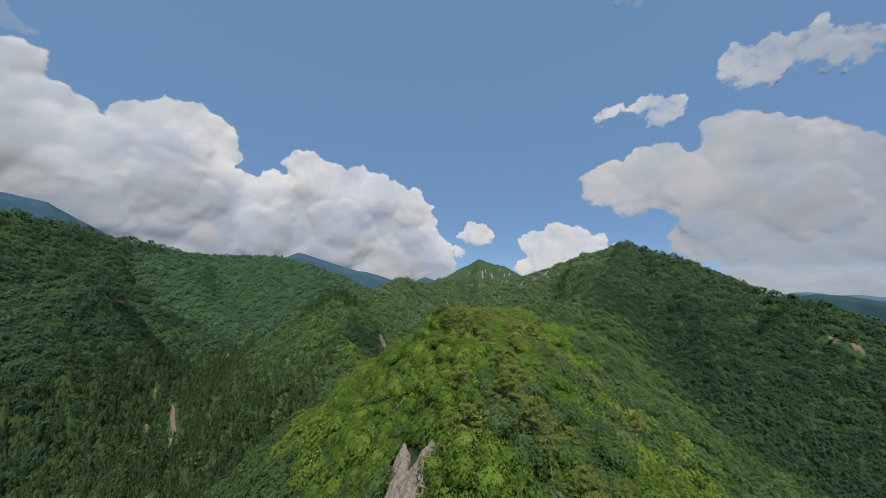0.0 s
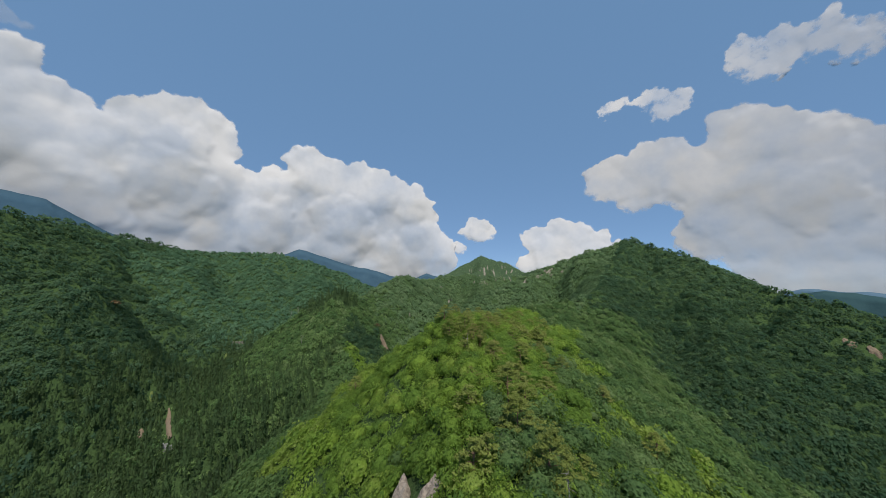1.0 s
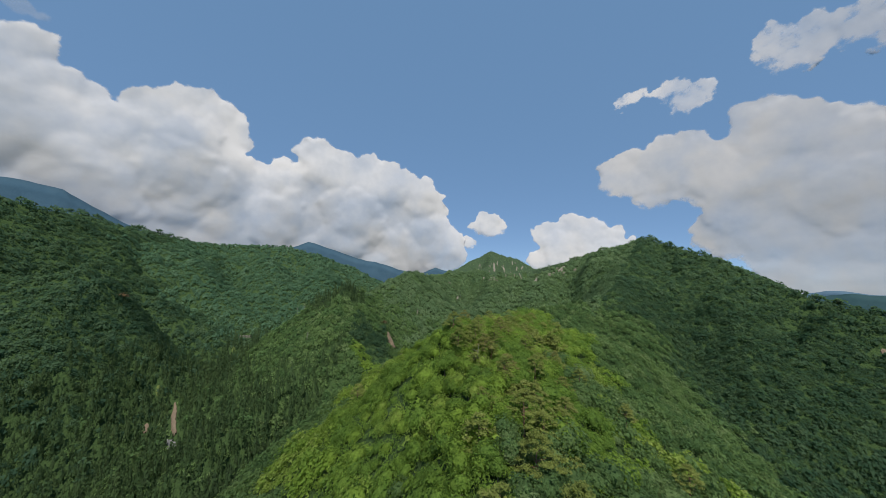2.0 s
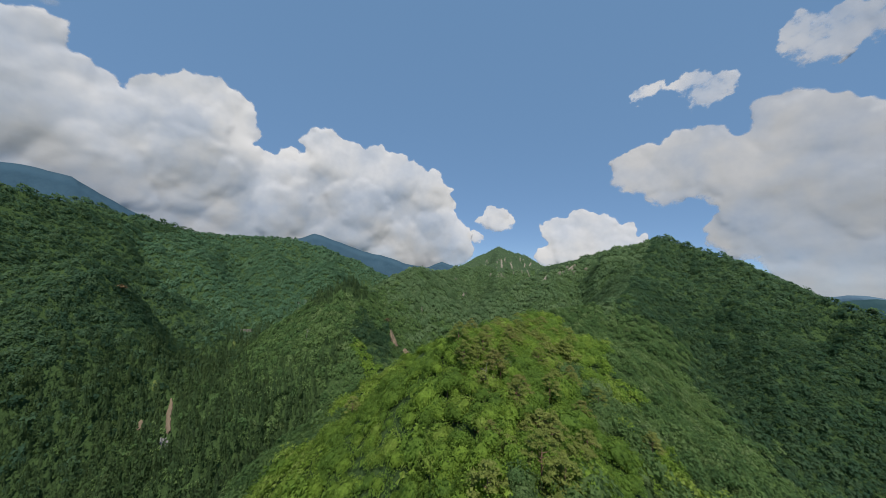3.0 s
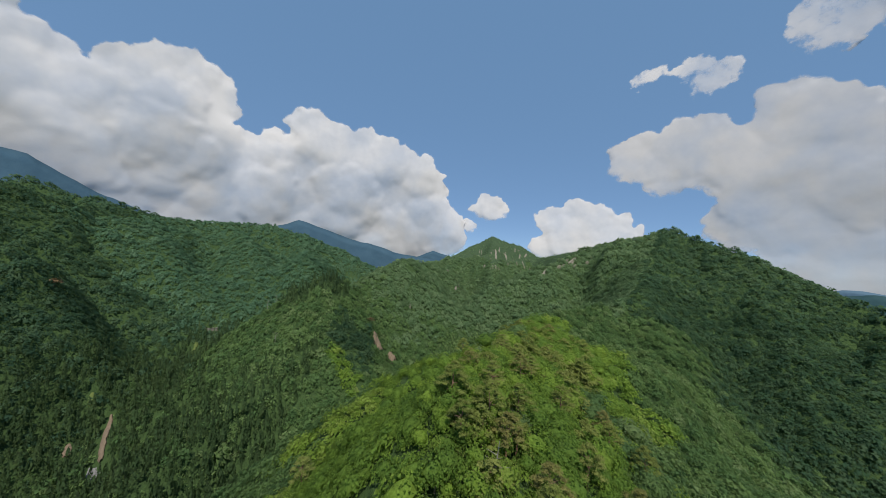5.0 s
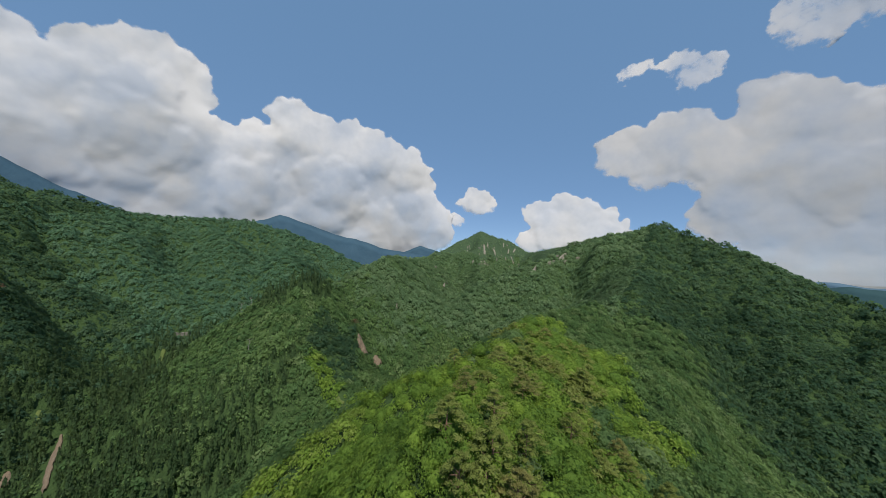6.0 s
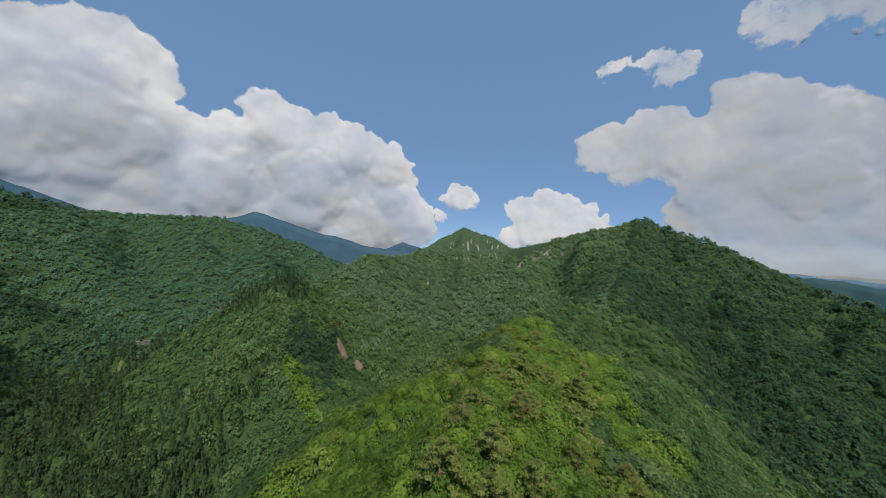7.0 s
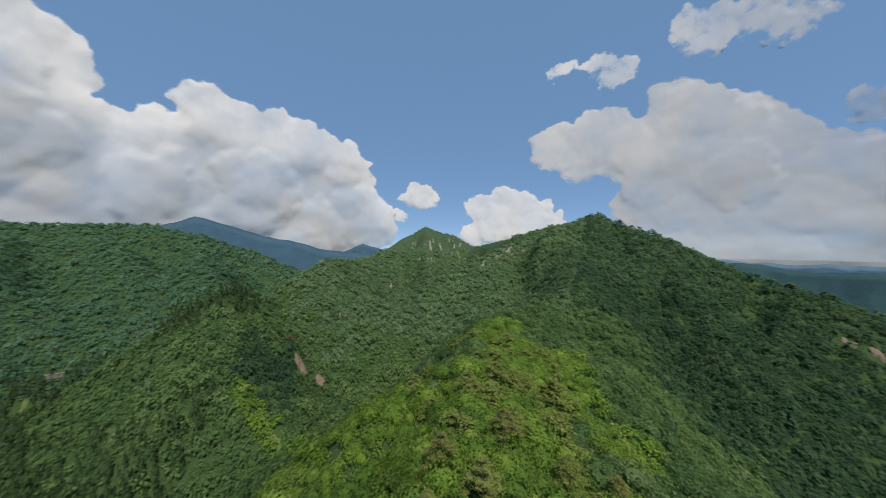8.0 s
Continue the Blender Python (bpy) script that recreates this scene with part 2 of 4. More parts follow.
# ---- the land ----
# crest lines: slope to the left and to the right of the line, flattening length, nodes of x, y, z (canopy level)
RIDGES = [
    (0.84, 0.56, 1500, [(-2, -140, -70), (0, -40, -40), (3, 20, -28), (5, 48, -21), (8, 77, -15.5), (6, 100, -11), (1, 115, -5), (10, 135, -6.5),
                (20, 166, -10), (33, 200, -10), (50, 231, -10), (67, 246, -9)]),
    (0.62, 1.0, 1500, [(67, 246, -9), (98, 262, -4), (126, 270, 2), (160, 320, 25), (195, 352, 47), (222, 383, 62)]),
    (0.85, 0.80, 1500, [(14, 168, -12), (-10, 159, -16), (-30, 150, -28), (-48, 143, -46), (-60, 140, -58)]),
    (0.90, 0.80, 1500, [(-170, 208, -78), (-148, 238, -50), (-120, 262, -18), (-105, 272, -5), (-94, 286, 2), (-80, 312, -3), (-62, 340, 12), (-47, 360, 21),
                (-37, 426, 17), (-20, 518, 20), (6, 598, 35), (38, 637, 55), (76, 653, 72), (120, 626, 58), (146, 589, 37), (164, 542, 42),
                (188, 479, 50), (205, 429, 57), (222, 383, 62)]),
    (0.8, 0.8, 1500, [(-94, 286, 0), (-90, 250, -27), (-93, 220, -44), (-102, 192, -55), (-108, 155, -62)]),
    (0.75, 0.72, 2500, [(222, 383, 62), (237, 355, 51), (250, 320, 33), (258, 288, 15), (266, 258, 2), (277, 232, -7), (290, 213, -18), (330, 150, -60), (370, 60, -95)]),
    (0.60, 0.80, 3000, [(-370, 60, 40), (-362, 250, 71), (-347, 290, 64), (-335, 322, 52), (-345, 345, 52)]),
    (0.60, 0.74, 2500, [(-430, 350, 84), (-383, 372, 67), (-357, 365, 64), (-330, 402, 55), (-294, 451, 56), (-250, 484, 59), (-213, 497, 47), (-152, 494, 29), (-105, 474, 5)]),
    (0.65, 0.70, 2500, [(-345, 340, 54), (-290, 352, 32), (-240, 334, -9), (-212, 320, -36)]),
    (0.65, 0.65, 2500, [(-290, 448, 54), (-228, 406, 31), (-204, 366, -2), (-190, 340, -30)]),
    (0.65, 0.65, 2500, [(-213, 497, 47), (-160, 400, 16), (-148, 360, -8)]),
    (0.70, 0.70, 2500, [(-345, 215, 54), (-290, 185, 0), (-238, 168, -42)]),
    (0.75, 0.75, 2500, [(76, 653, 72), (66, 580, 40), (60, 520, 18), (50, 450, -8), (30, 390, -32)]),
    (0.62, 0.62, 2500, [(205, 440, 57), (150, 420, 37), (95, 385, 19), (40, 362, -4), (8, 335, -28)]),
    (0.75, 0.75, 2500, [(247, 335, 40), (224, 296, 12), (208, 270, -1), (190, 238, -23), (168, 205, -48)]),
    (0.70, 0.70, 2500, [(274, 240, -5), (232, 232, -22), (200, 216, -38), (172, 184, -60)]),
]


def terrain(x, y, crest=False):
    """Canopy level at plan points (numpy arrays), and how far off the nearest crest is."""
    x, y = np.asarray(x, float), np.asarray(y, float)
    off = np.full(x.shape, 1e4)
    k = 3.0
    base = -80.0 + 0.004 * np.maximum(y - 300, 0) - 0.03 * np.clip(x - 120, 0, 600)
    levels = [base]
    for left, right, length, nodes in RIDGES:
        best = np.full(x.shape, -1e4)
        for (ax, ay, az), (bx, by, bz) in zip(nodes, nodes[1:]):
            ux, uy = bx - ax, by - ay
            n2 = ux * ux + uy * uy
            t = np.clip(((x - ax) * ux + (y - ay) * uy) / n2, 0, 1)
            dx, dy = x - (ax + t * ux), y - (ay + t * uy)
            side = (ux * dy - uy * dx) / math.sqrt(n2)
            d = np.hypot(dx, dy)
            w = np.clip(0.5 + side / (d + 1e-3) * 0.5, 0, 1)
            slope = right + (left - right) * w
            off = np.minimum(off, d)
            r = np.sqrt(d * d + 9.0) - 3.0
            best = np.maximum(best, az + t * (bz - az) - slope * r / (1 + r / length))
        levels.append(best)
    levels = np.array(levels)
    top = levels.max(0)
    level = top + k * np.log(np.exp((levels - top) / k).sum(0)) - 0.4
    return (level, off) if crest else level

CANOPY = 3.6


def ground_z(x, y):
    """The soil under the trees: the crests, cut by gullies."""
    x, y = np.asarray(x, float), np.asarray(y, float)
    gully = np.abs(fbm(x / 46 + 0.6 * fbm(x / 30, y / 30, 2, 9), y / 46, 3, 3) - 0.5) * 2
    far = np.clip((np.hypot(x, y - 40) - 60) / 200, 0.15, 1.0)
    level, off = terrain(x, y, True)
    ravine = np.abs(fbm(x / 95 + 0.5 * fbm(x / 50, y / 50, 2, 13), y / 95, 2, 15) - 0.5) * 2
    side = (ravine * 40 - 10) * np.clip(off / 55, 0, 1) * np.clip((np.hypot(x, y - 60) - 90) / 120, 0, 1) * np.clip((900 - y) / 300, 0, 1)
    return level - CANOPY + (gully * 19 - 6.5) * far * np.clip(off / 34, 0.06, 1.0) + side


def steps(*spans):
    """Coordinates with a spacing of their own in each span."""
    out = []
    for a, b, d in spans:
        out.extend(np.arange(a, b, d).tolist())
    return np.array(out + [spans[-1][1]])


def grassy(x, y, ragged=0.0):
    """Where the peak is too high and steep for trees."""
    return (y > 500) & (x > -60) & (x < 260) & (terrain(x, y) + 16 * (fbm(x / 35, y / 35, 3, 44) - 0.5) + 7 * ragged > 17 + 0.12 * (np.abs(x - 76)))


def build_ground():
    gx = steps((-4600, -1400, 160), (-1400, -420, 20), (-420, -90, 4), (-90, 110, 4), (110, 420, 4), (420, 1400, 20), (1400, 4600, 160))
    gy = steps((-4600, -400, 160), (-400, -60, 14), (-60, 250, 4), (250, 480, 4), (480, 1000, 8), (1000, 1500, 25), (1500, 4600, 160))
    xx, yy = np.meshgrid(gx, gy)
    zz = ground_z(xx, yy)
    nx, ny = len(gx), len(gy)
    i = (np.arange(ny - 1)[:, None] * nx + np.arange(nx - 1)[None, :]).ravel()
    tris = np.concatenate([np.stack([i, i + 1, i + nx + 1], 1), np.stack([i, i + nx + 1, i + nx], 1)])
    me = tri_mesh("ground", np.stack([xx.ravel(), yy.ravel(), zz.ravel()], 1), tris, GROUND, smooth=True)
    me.materials.append(FAR_GREEN)
    mid = grassy(xx[:-1, :-1].ravel(), yy[:-1, :-1].ravel())
    me.polygons.foreach_set("material_index", np.concatenate([mid, mid]).astype(np.int32))
    return tagged(new("ground", me), "green undergrowth and soil of steep forested ridges", "ground", kind="structure")


build_ground()


# ---- foliage shapes, one metre in radius ----
def ico(level):
    bm = bmesh.new()
    bmesh.ops.create_icosphere(bm, subdivisions=level, radius=1.0)
    v = np.array([p.co[:] for p in bm.verts])
    f = np.array([[p.index for p in q.verts] for q in bm.faces])
    bm.free()
    return v, f


def sprays(rng, centres, normals, size, quads):
    """Leaf sprays: small bent triangles or four-sided pieces about each centre, facing roughly along its normal."""
    n = len(centres)
    nor = normals + rng.normal(0, 0.6, (n, 3))
    nor /= np.linalg.norm(nor, axis=1, keepdims=True)
    a = np.cross(nor, rng.normal(0, 1, (n, 3)))
    a /= np.linalg.norm(a, axis=1, keepdims=True)
    b = np.cross(nor, a)
    s = size * rng.uniform(0.6, 1.3, (n, 1))
    pts = [centres + a * s, centres - a * s * 0.5 + b * s * 0.8, centres - a * s * 0.6 - b * s * 0.75]
    if quads:
        pts.append(centres - a * s * 1.1 + b * s * rng.uniform(-0.4, 0.4, (n, 1)) - nor * s * 0.3)
    v = np.stack(pts, 1).reshape(-1, 3)
    k = len(pts)
    i = np.arange(n)[:, None] * k
    f = np.concatenate([i + [0, 1, 2]] + ([i + [1, 3, 2]] if quads else []))
    return v, f


def facing(shape, up):
    """The way the foliage faces: out from its bough or crown and upwards."""
    n = (shape[2] if len(shape) > 2 else shape[0]) + [0, 0, up]
    return n / np.maximum(np.linalg.norm(n, axis=1, keepdims=True), 1e-6)


def merge(pieces):
    vs, fs, at = [], [], 0
    for v, f in pieces:
        vs.append(v)
        fs.append(f + at)
        at += len(v)
    return np.concatenate(vs), np.concatenate(fs)


def broad_crown(seed, level, leaves, size, boughs=13, hold=1.0, cut=-0.25, ragged=0.06):
    """A broadleaf crown: rounded boughs heaped on one another with clefts between, and sprays of leaves on them."""
    rng = np.random.default_rng(seed)
    n = np.arange(boughs)
    high = 1.0 - (n + 0.5) / boughs * 1.15
    around = n * 2.4 + rng.uniform(-0.5, 0.5, boughs)
    flat = np.sqrt(np.maximum(1 - high * high, 0))
    mids = np.stack([flat * np.cos(around), flat * np.sin(around), high], 1) * rng.uniform(0.5, 0.68, (boughs, 1))
    wide = rng.uniform(0.3, 0.46, boughs)

    def swell(d):
        along = d @ mids.T
        under = wide**2 - (mids**2).sum(1) + along**2
        reach = np.where(under > 0, along + np.sqrt(np.maximum(under, 0)), 0)
        return np.maximum(reach.max(1), 0.62)

    v, f = ico(level)
    f = f[v[f].mean(1)[:, 2] > cut]
    used, f = np.unique(f, return_inverse=True)
    v, f = v[used], f.reshape(-1, 3)
    core = v * (swell(v) * hold * rng.uniform(1 - ragged, 1 + ragged, len(v)))[:, None] * [1, 1, 0.95]
    d = rng.normal(0, 1, (leaves, 3))
    d[:, 2] = np.abs(d[:, 2]) * 0.9 - 0.25
    d /= np.linalg.norm(d, axis=1, keepdims=True)
    c = d * (swell(d) * rng.uniform(0.9, 1.06, leaves))[:, None] * [1, 1, 0.95]
    way = np.concatenate([bough_way(core, mids), np.repeat(bough_way(c, mids), 3, 0)])
    return (*merge([(core, f), sprays(rng, c, d, size, False)]), way)


def bough_way(v, mids):
    """Out from the nearest bough's middle, and a little from the crown's."""
    near = np.argmin(((v[:, None] - mids[None]) ** 2).sum(2), 1)
    n = v - mids[near]
    n /= np.maximum(np.linalg.norm(n, axis=1, keepdims=True), 1e-6)
    return n + 0.5 * v


def leafy_crown(seed, leaves, size, boughs):
    """A crown further off: sprays of leaves alone, heaped over a few boughs of uneven height."""
    rng = np.random.default_rng(seed)
    around = np.arange(boughs) * 2.4 + rng.uniform(-0.6, 0.6, boughs)
    out = 0.62 * np.sqrt((np.arange(boughs) + 0.3) / boughs) * rng.uniform(0.8, 1.2, boughs)
    mids = np.stack([out * np.cos(around), out * np.sin(around), 0.42 - 0.7 * out + rng.uniform(-0.12, 0.18, boughs)], 1)
    which = rng.integers(0, boughs, leaves)
    d = rng.normal(0, 1, (leaves, 3))
    d[:, 2] = np.abs(d[:, 2]) * 1.1 - 0.3
    d /= np.linalg.norm(d, axis=1, keepdims=True)
    c = mids[which] + d * rng.uniform(0.26, 0.44, boughs)[which, None] * rng.uniform(0.85, 1.1, (leaves, 1))
    return (*sprays(rng, c, d + [0, 0, 0.3], size, False), np.repeat(d + 0.5 * c, 3, 0))


def pine_crown(seed, tufts, size, pads=24):
    """A red pine: flat pads of needles on spreading boughs, tier over tier, with gaps between them."""
    rng = np.random.default_rng(seed)
    out, way = [], []
    ball, faces = ico(1)
    for n in range(pads):
        h = (n + 0.5) / pads
        ang, reach = n * 2.4 + rng.uniform(-0.5, 0.5), (0.9 * (1 - h) ** 0.65 + 0.04) * rng.uniform(0.65, 1.08)
        mid = np.array([math.cos(ang) * reach, math.sin(ang) * reach, -0.5 + 1.25 * h + rng.uniform(-0.08, 0.08) - 0.12 * reach])
        rad = rng.uniform(0.2, 0.3) * (1.1 - 0.45 * h)
        out.append((ball * [rad * 0.6, rad * 0.6, rad * 0.16] + mid, faces))
        way.append(np.tile([math.cos(ang) * 0.4, math.sin(ang) * 0.4, 0.8], (len(ball), 1)))
        m = tufts // pads
        r, a = rad * np.sqrt(rng.uniform(0, 1, m)), rng.uniform(0, 6.28, m)
        c = mid + np.stack([r * np.cos(a), r * np.sin(a), rad * 0.3 * (1 - (r / rad) ** 2) + rng.normal(0, 0.03, m)], 1)
        v, f = sprays(rng, c, np.tile([0, 0, 0.9], (m, 1)), size, False)
        out.append((v, f))
        way.append(np.repeat((c - mid) / rad * 0.6 + [math.cos(ang) * 0.35, math.sin(ang) * 0.35, 0.75], 3, 0))
    return (*merge(out), np.concatenate(way))


def cedar_crown(seed, leaves, size):
    """A slim plantation conifer: drooping sprays round a cone, closing to a point."""
    rng = np.random.default_rng(seed)
    h = rng.uniform(0, 1, leaves) ** 0.8
    a = rng.uniform(0, 6.283, leaves)
    r = 0.66 * (1 - h) ** 0.85 * rng.uniform(0.8, 1.1, leaves)
    c = np.stack([r * np.cos(a), r * np.sin(a), -0.7 + 2.0 * h - 0.15 * r], 1)
    out = np.stack([np.cos(a), np.sin(a), np.full(leaves, 0.55)], 1)
    c = np.concatenate([c, [[0, 0, 1.3]]])
    out = np.concatenate([out, [[0.3, -0.3, 0.9]]])
    return (*sprays(rng, c, out, size, False), np.repeat(out, 3, 0))


def limb(a, b, ra, rb, sides=6):
    """A tapered limb from a to b."""
    a, b = np.array(a, float), np.array(b, float)
    d = (b - a) / np.linalg.norm(b - a)
    u = np.cross(d, [0.3, 0.9, 0.2])
    u /= np.linalg.norm(u)
    w = np.cross(d, u)
    ang = np.arange(sides) / sides * 6.283
    ring = np.cos(ang)[:, None] * u + np.sin(ang)[:, None] * w
    v = np.concatenate([a + ring * ra, b + ring * rb, [b + d * rb]])
    i, j = np.arange(sides), (np.arange(sides) + 1) % sides
    f = np.concatenate([np.stack([i, j, j + sides], 1), np.stack([i, j + sides, i + sides], 1), np.stack([i + sides, j + sides, np.full(sides, 2 * sides)], 1)])
    return v, f


def trunk_shape(seed, height, radius, limbs):
    """A trunk with a slight bend and limbs, from the ground up."""
    rng = np.random.default_rng(seed)
    bend = rng.normal(0, 0.05 * height, 2)
    knee = np.array([bend[0], bend[1], height * 0.55])
    tip = np.array([bend[0] * 0.4, bend[1] * 0.4, height])
    out = [limb((0, 0, -1.0), knee, radius, radius * 0.7), limb(knee, tip, radius * 0.7, radius * 0.25)]
    for n in range(limbs):
        h = rng.uniform(0.4, 0.9)
        at = knee * h / 0.55 if h < 0.55 else knee + (tip - knee) * (h - 0.55) / 0.45
        a = rng.uniform(0, 6.28)
        end = at + np.array([math.cos(a), math.sin(a), rng.uniform(0.15, 0.7)]) * height * rng.uniform(0.18, 0.32)
        out.append(limb(at, end, radius * 0.35, radius * 0.1, 5))
    return merge(out)


# ---- where the trees stand ----
NEAR_CREST = RIDGES[0][3][1:10]


def crest_offset(x, y):
    """Distance in plan from the near spur's crest line, and how far along it."""
    best = np.full(x.shape, 1e9)
    for (ax, ay, _), (bx, by, _) in zip(NEAR_CREST, NEAR_CREST[1:]):
        ux, uy = bx - ax, by - ay
        t = np.clip(((x - ax) * ux + (y - ay) * uy) / (ux * ux + uy * uy), 0, 1)
        best = np.minimum(best, np.hypot(x - ax - t * ux, y - ay - t * uy))
    return best


def scatter(seed, x0, x1, y0, y1, s):
    rng = np.random.default_rng(seed)
    gx, gy = np.meshgrid(np.arange(x0, x1, s), np.arange(y0, y1, s * 0.866))
    gx = gx + (np.arange(len(gx)) % 2)[:, None] * s / 2
    x, y = gx.ravel(), gy.ravel()
    return x + rng.uniform(-0.55, 0.55, len(x)) * s, y + rng.uniform(-0.55, 0.55, len(x)) * s


# bare places where no tree stands: x, y, radius
BARE = [(-7.7, 66, 2.4), (-7.8, 62, 2.6), (-8, 58, 2.8), (-8.2, 54, 2.8), (-2.7, 59, 2.3), (-3.6, 56, 2.5), (-4.8, 53, 2.8), (-6.5, 49.5, 4.0),
        (-53, 277.5, 3.6), (-48.5, 275, 3.6), (-43, 278.5, 3.2), (-39, 276.5, 3.2), (-49, 224, 2.6), (-46, 221, 2.8), (-185, 297, 5.5), (-187, 217.5, 3.6),
        (-174, 216, 3.0), (-170, 211.5, 3.2), (-166, 207, 3.2), (-162, 202.5, 3.2), (-158, 198, 3.2), (-154, 194, 2.8), (-150, 189.5, 3.0), (-147.5, 187, 3.2), (-172, 196, 3.0), (-182, 278, 3.5),
        (255, 213, 4), (258, 205, 4)]


def stand_free(x, y):
    ok = np.ones(len(x), bool)
    for bx, by, br in BARE:
        ok &= np.hypot(x - bx, y - by) > br
    return ok


def species(x, y):
    """0 broadleaf, 1 bright broadleaf, 2 pine, 3 dry pine, 4 cedar."""
    n = len(x)
    rng = np.random.default_rng(77)
    u = rng.uniform(0, 1, n)
    kind = np.zeros(n, int)
    off = crest_offset(x, y)
    lush = fbm(x / 22, y / 22, 3, 21)
    near = (off + 26 * (fbm(x / 9, y / 9, 2, 23) - 0.5) < 54) & (y < 235)
    kind[near & (lush + (x < 8) * 0.1 + (off < 42) * 0.05 > 0.5)] = 1
    pine = near & (x > 4) & (off < 26) & (fbm(x / 14, y / 14, 2, 31) > 0.5) & (u < 0.2)
    kind[pine] = 2
    kind[pine & (u < 0.02)] = 3
    plant = (x < -75) & (x > -260) & (y < 330) & (terrain(x, y) < -46 + 24 * (fbm(x / 40, y / 40, 2, 41) - 0.5) + rng.uniform(-11, 11, n))
    kind[plant & (u < 0.78)] = 4
    knoll = (np.hypot(x + 92, y - 289) < 15) | (np.hypot((x + 108) * 0.9, (y - 272) * 0.9) < 10) | (np.hypot(x + 48, y - 360) < 7)
    kind[knoll & (u < 0.93)] = 4
    return kind


def plant(name, label, category, x, y, size, material, shapes, seed, flat=1.0, lift=0.0, tones=None, up=0.45, follow=0.8, rise=0.35, lay=1.2):
    """One joined stand of crowns on the ground."""
    if not len(x):
        return
    rng = np.random.default_rng(seed)
    z = ground_z(x, y)
    sx, sy = ground_z(x + 1.5, y) - z, ground_z(x, y + 1.5) - z
    hx, hy = np.clip(sx / 1.5, -1.4, 1.4), np.clip(sy / 1.5, -1.4, 1.4)
    sx, sy = np.clip(hx, -1, 1) * follow, np.clip(hy, -1, 1) * follow
    n = len(x)
    s = size * np.clip(np.exp(rng.normal(0, 0.36, n)), 0.5, 2.1)
    turn = rng.uniform(0, 6.283, n)
    which = rng.integers(0, len(shapes), n)
    tone = np.clip(0.5 + 1.5 * (fbm(x / 48, y / 48, 2, 57) - 0.5) + 0.7 * (fbm(x / 15, y / 15, 3, 51) - 0.5) + rng.normal(0, 0.28, n), 0, 0.999) if tones is None else tones
    vs, fs, ts, ns, at = [], [], [], [], 0
    for w, shape in enumerate(shapes):
        v, f = shape[:2]
        k = np.where(which == w)[0]
        if not len(k):
            continue
        c, sn = np.cos(turn[k])[:, None], np.sin(turn[k])[:, None]
        px = (v[None, :, 0] * c - v[None, :, 1] * sn) * s[k, None] + x[k, None]
        py = (v[None, :, 0] * sn + v[None, :, 1] * c) * s[k, None] + y[k, None]
        pz = v[None, :, 2] * s[k, None] * flat + (z[k] + lift + CANOPY - 0.9 * size * flat + rise * (s[k] - size))[:, None]
        pz = pz + (px - x[k, None]) * sx[k, None] + (py - y[k, None]) * sy[k, None]
        vs.append(np.stack([px, py, pz], 2).reshape(-1, 3))
        q = facing(shape, up)
        ns.append(np.stack([(q[None, :, 0] * c - q[None, :, 1] * sn) * 0.7 - hx[k, None] * lay, (q[None, :, 0] * sn + q[None, :, 1] * c) * 0.7 - hy[k, None] * lay, np.broadcast_to(0.35 + 0.65 * q[None, :, 2], px.shape)], 2).reshape(-1, 3))
        fs.append((f[None] + (np.arange(len(k)) * len(v))[:, None, None]).reshape(-1, 3) + at)
        ts.append(np.repeat(tone[k], len(v)))
        at += len(k) * len(v)
    me = tri_mesh(name, np.concatenate(vs), np.concatenate(fs), material, smooth=True, vectors=np.concatenate(ns), tone=np.concatenate(ts))
    return tagged(new(name, me), label, category, kind="stuff")


NEAR_BROAD = [broad_crown(100 + n, 1, 420, 0.08, 15, hold=0.78) for n in range(8)]
NEAR_PINE = [pine_crown(200 + n, 900, 0.06) for n in range(4)]
NEXT_BROAD = [leafy_crown(700 + n, 125, 0.125, 13) for n in range(8)]
UNDER_BROAD = [leafy_crown(340 + n, 64, 0.14, 9) for n in range(6)]
MID_BROAD = [leafy_crown(300 + n, 58, 0.19, 9) for n in range(12)]
FAR_BROAD = [leafy_crown(600 + n, 38, 0.215, 7) for n in range(10)]
FINE_BROAD = [leafy_crown(640 + n, 20, 0.32, 5) for n in range(10)]
MID_PINE = [pine_crown(400 + n, 96, 0.17, 12) for n in range(4)]
CEDARS = [cedar_crown(500 + n, 56, 0.185) for n in range(8)]

STANDS = {}


def mixed_scatter():
    """Places of the trees on the slopes: close together on those about the spur, wider apart beyond."""
    ax, ay = scatter(2, -350, 300, 30, 385, 2.5)
    bx, by = scatter(7, -350, 310, 30, 420, 2.9)
    reach = 300 + 40 * (fbm(bx / 40, by / 40, 2, 71) - 0.5)
    p, q = np.hypot(ax, ay - 60) < 300 + 40 * (fbm(ax / 40, ay / 40, 2, 71) - 0.5), np.hypot(bx, by - 60) >= reach
    return np.concatenate([ax[p], bx[q]]), np.concatenate([ay[p], by[q]])



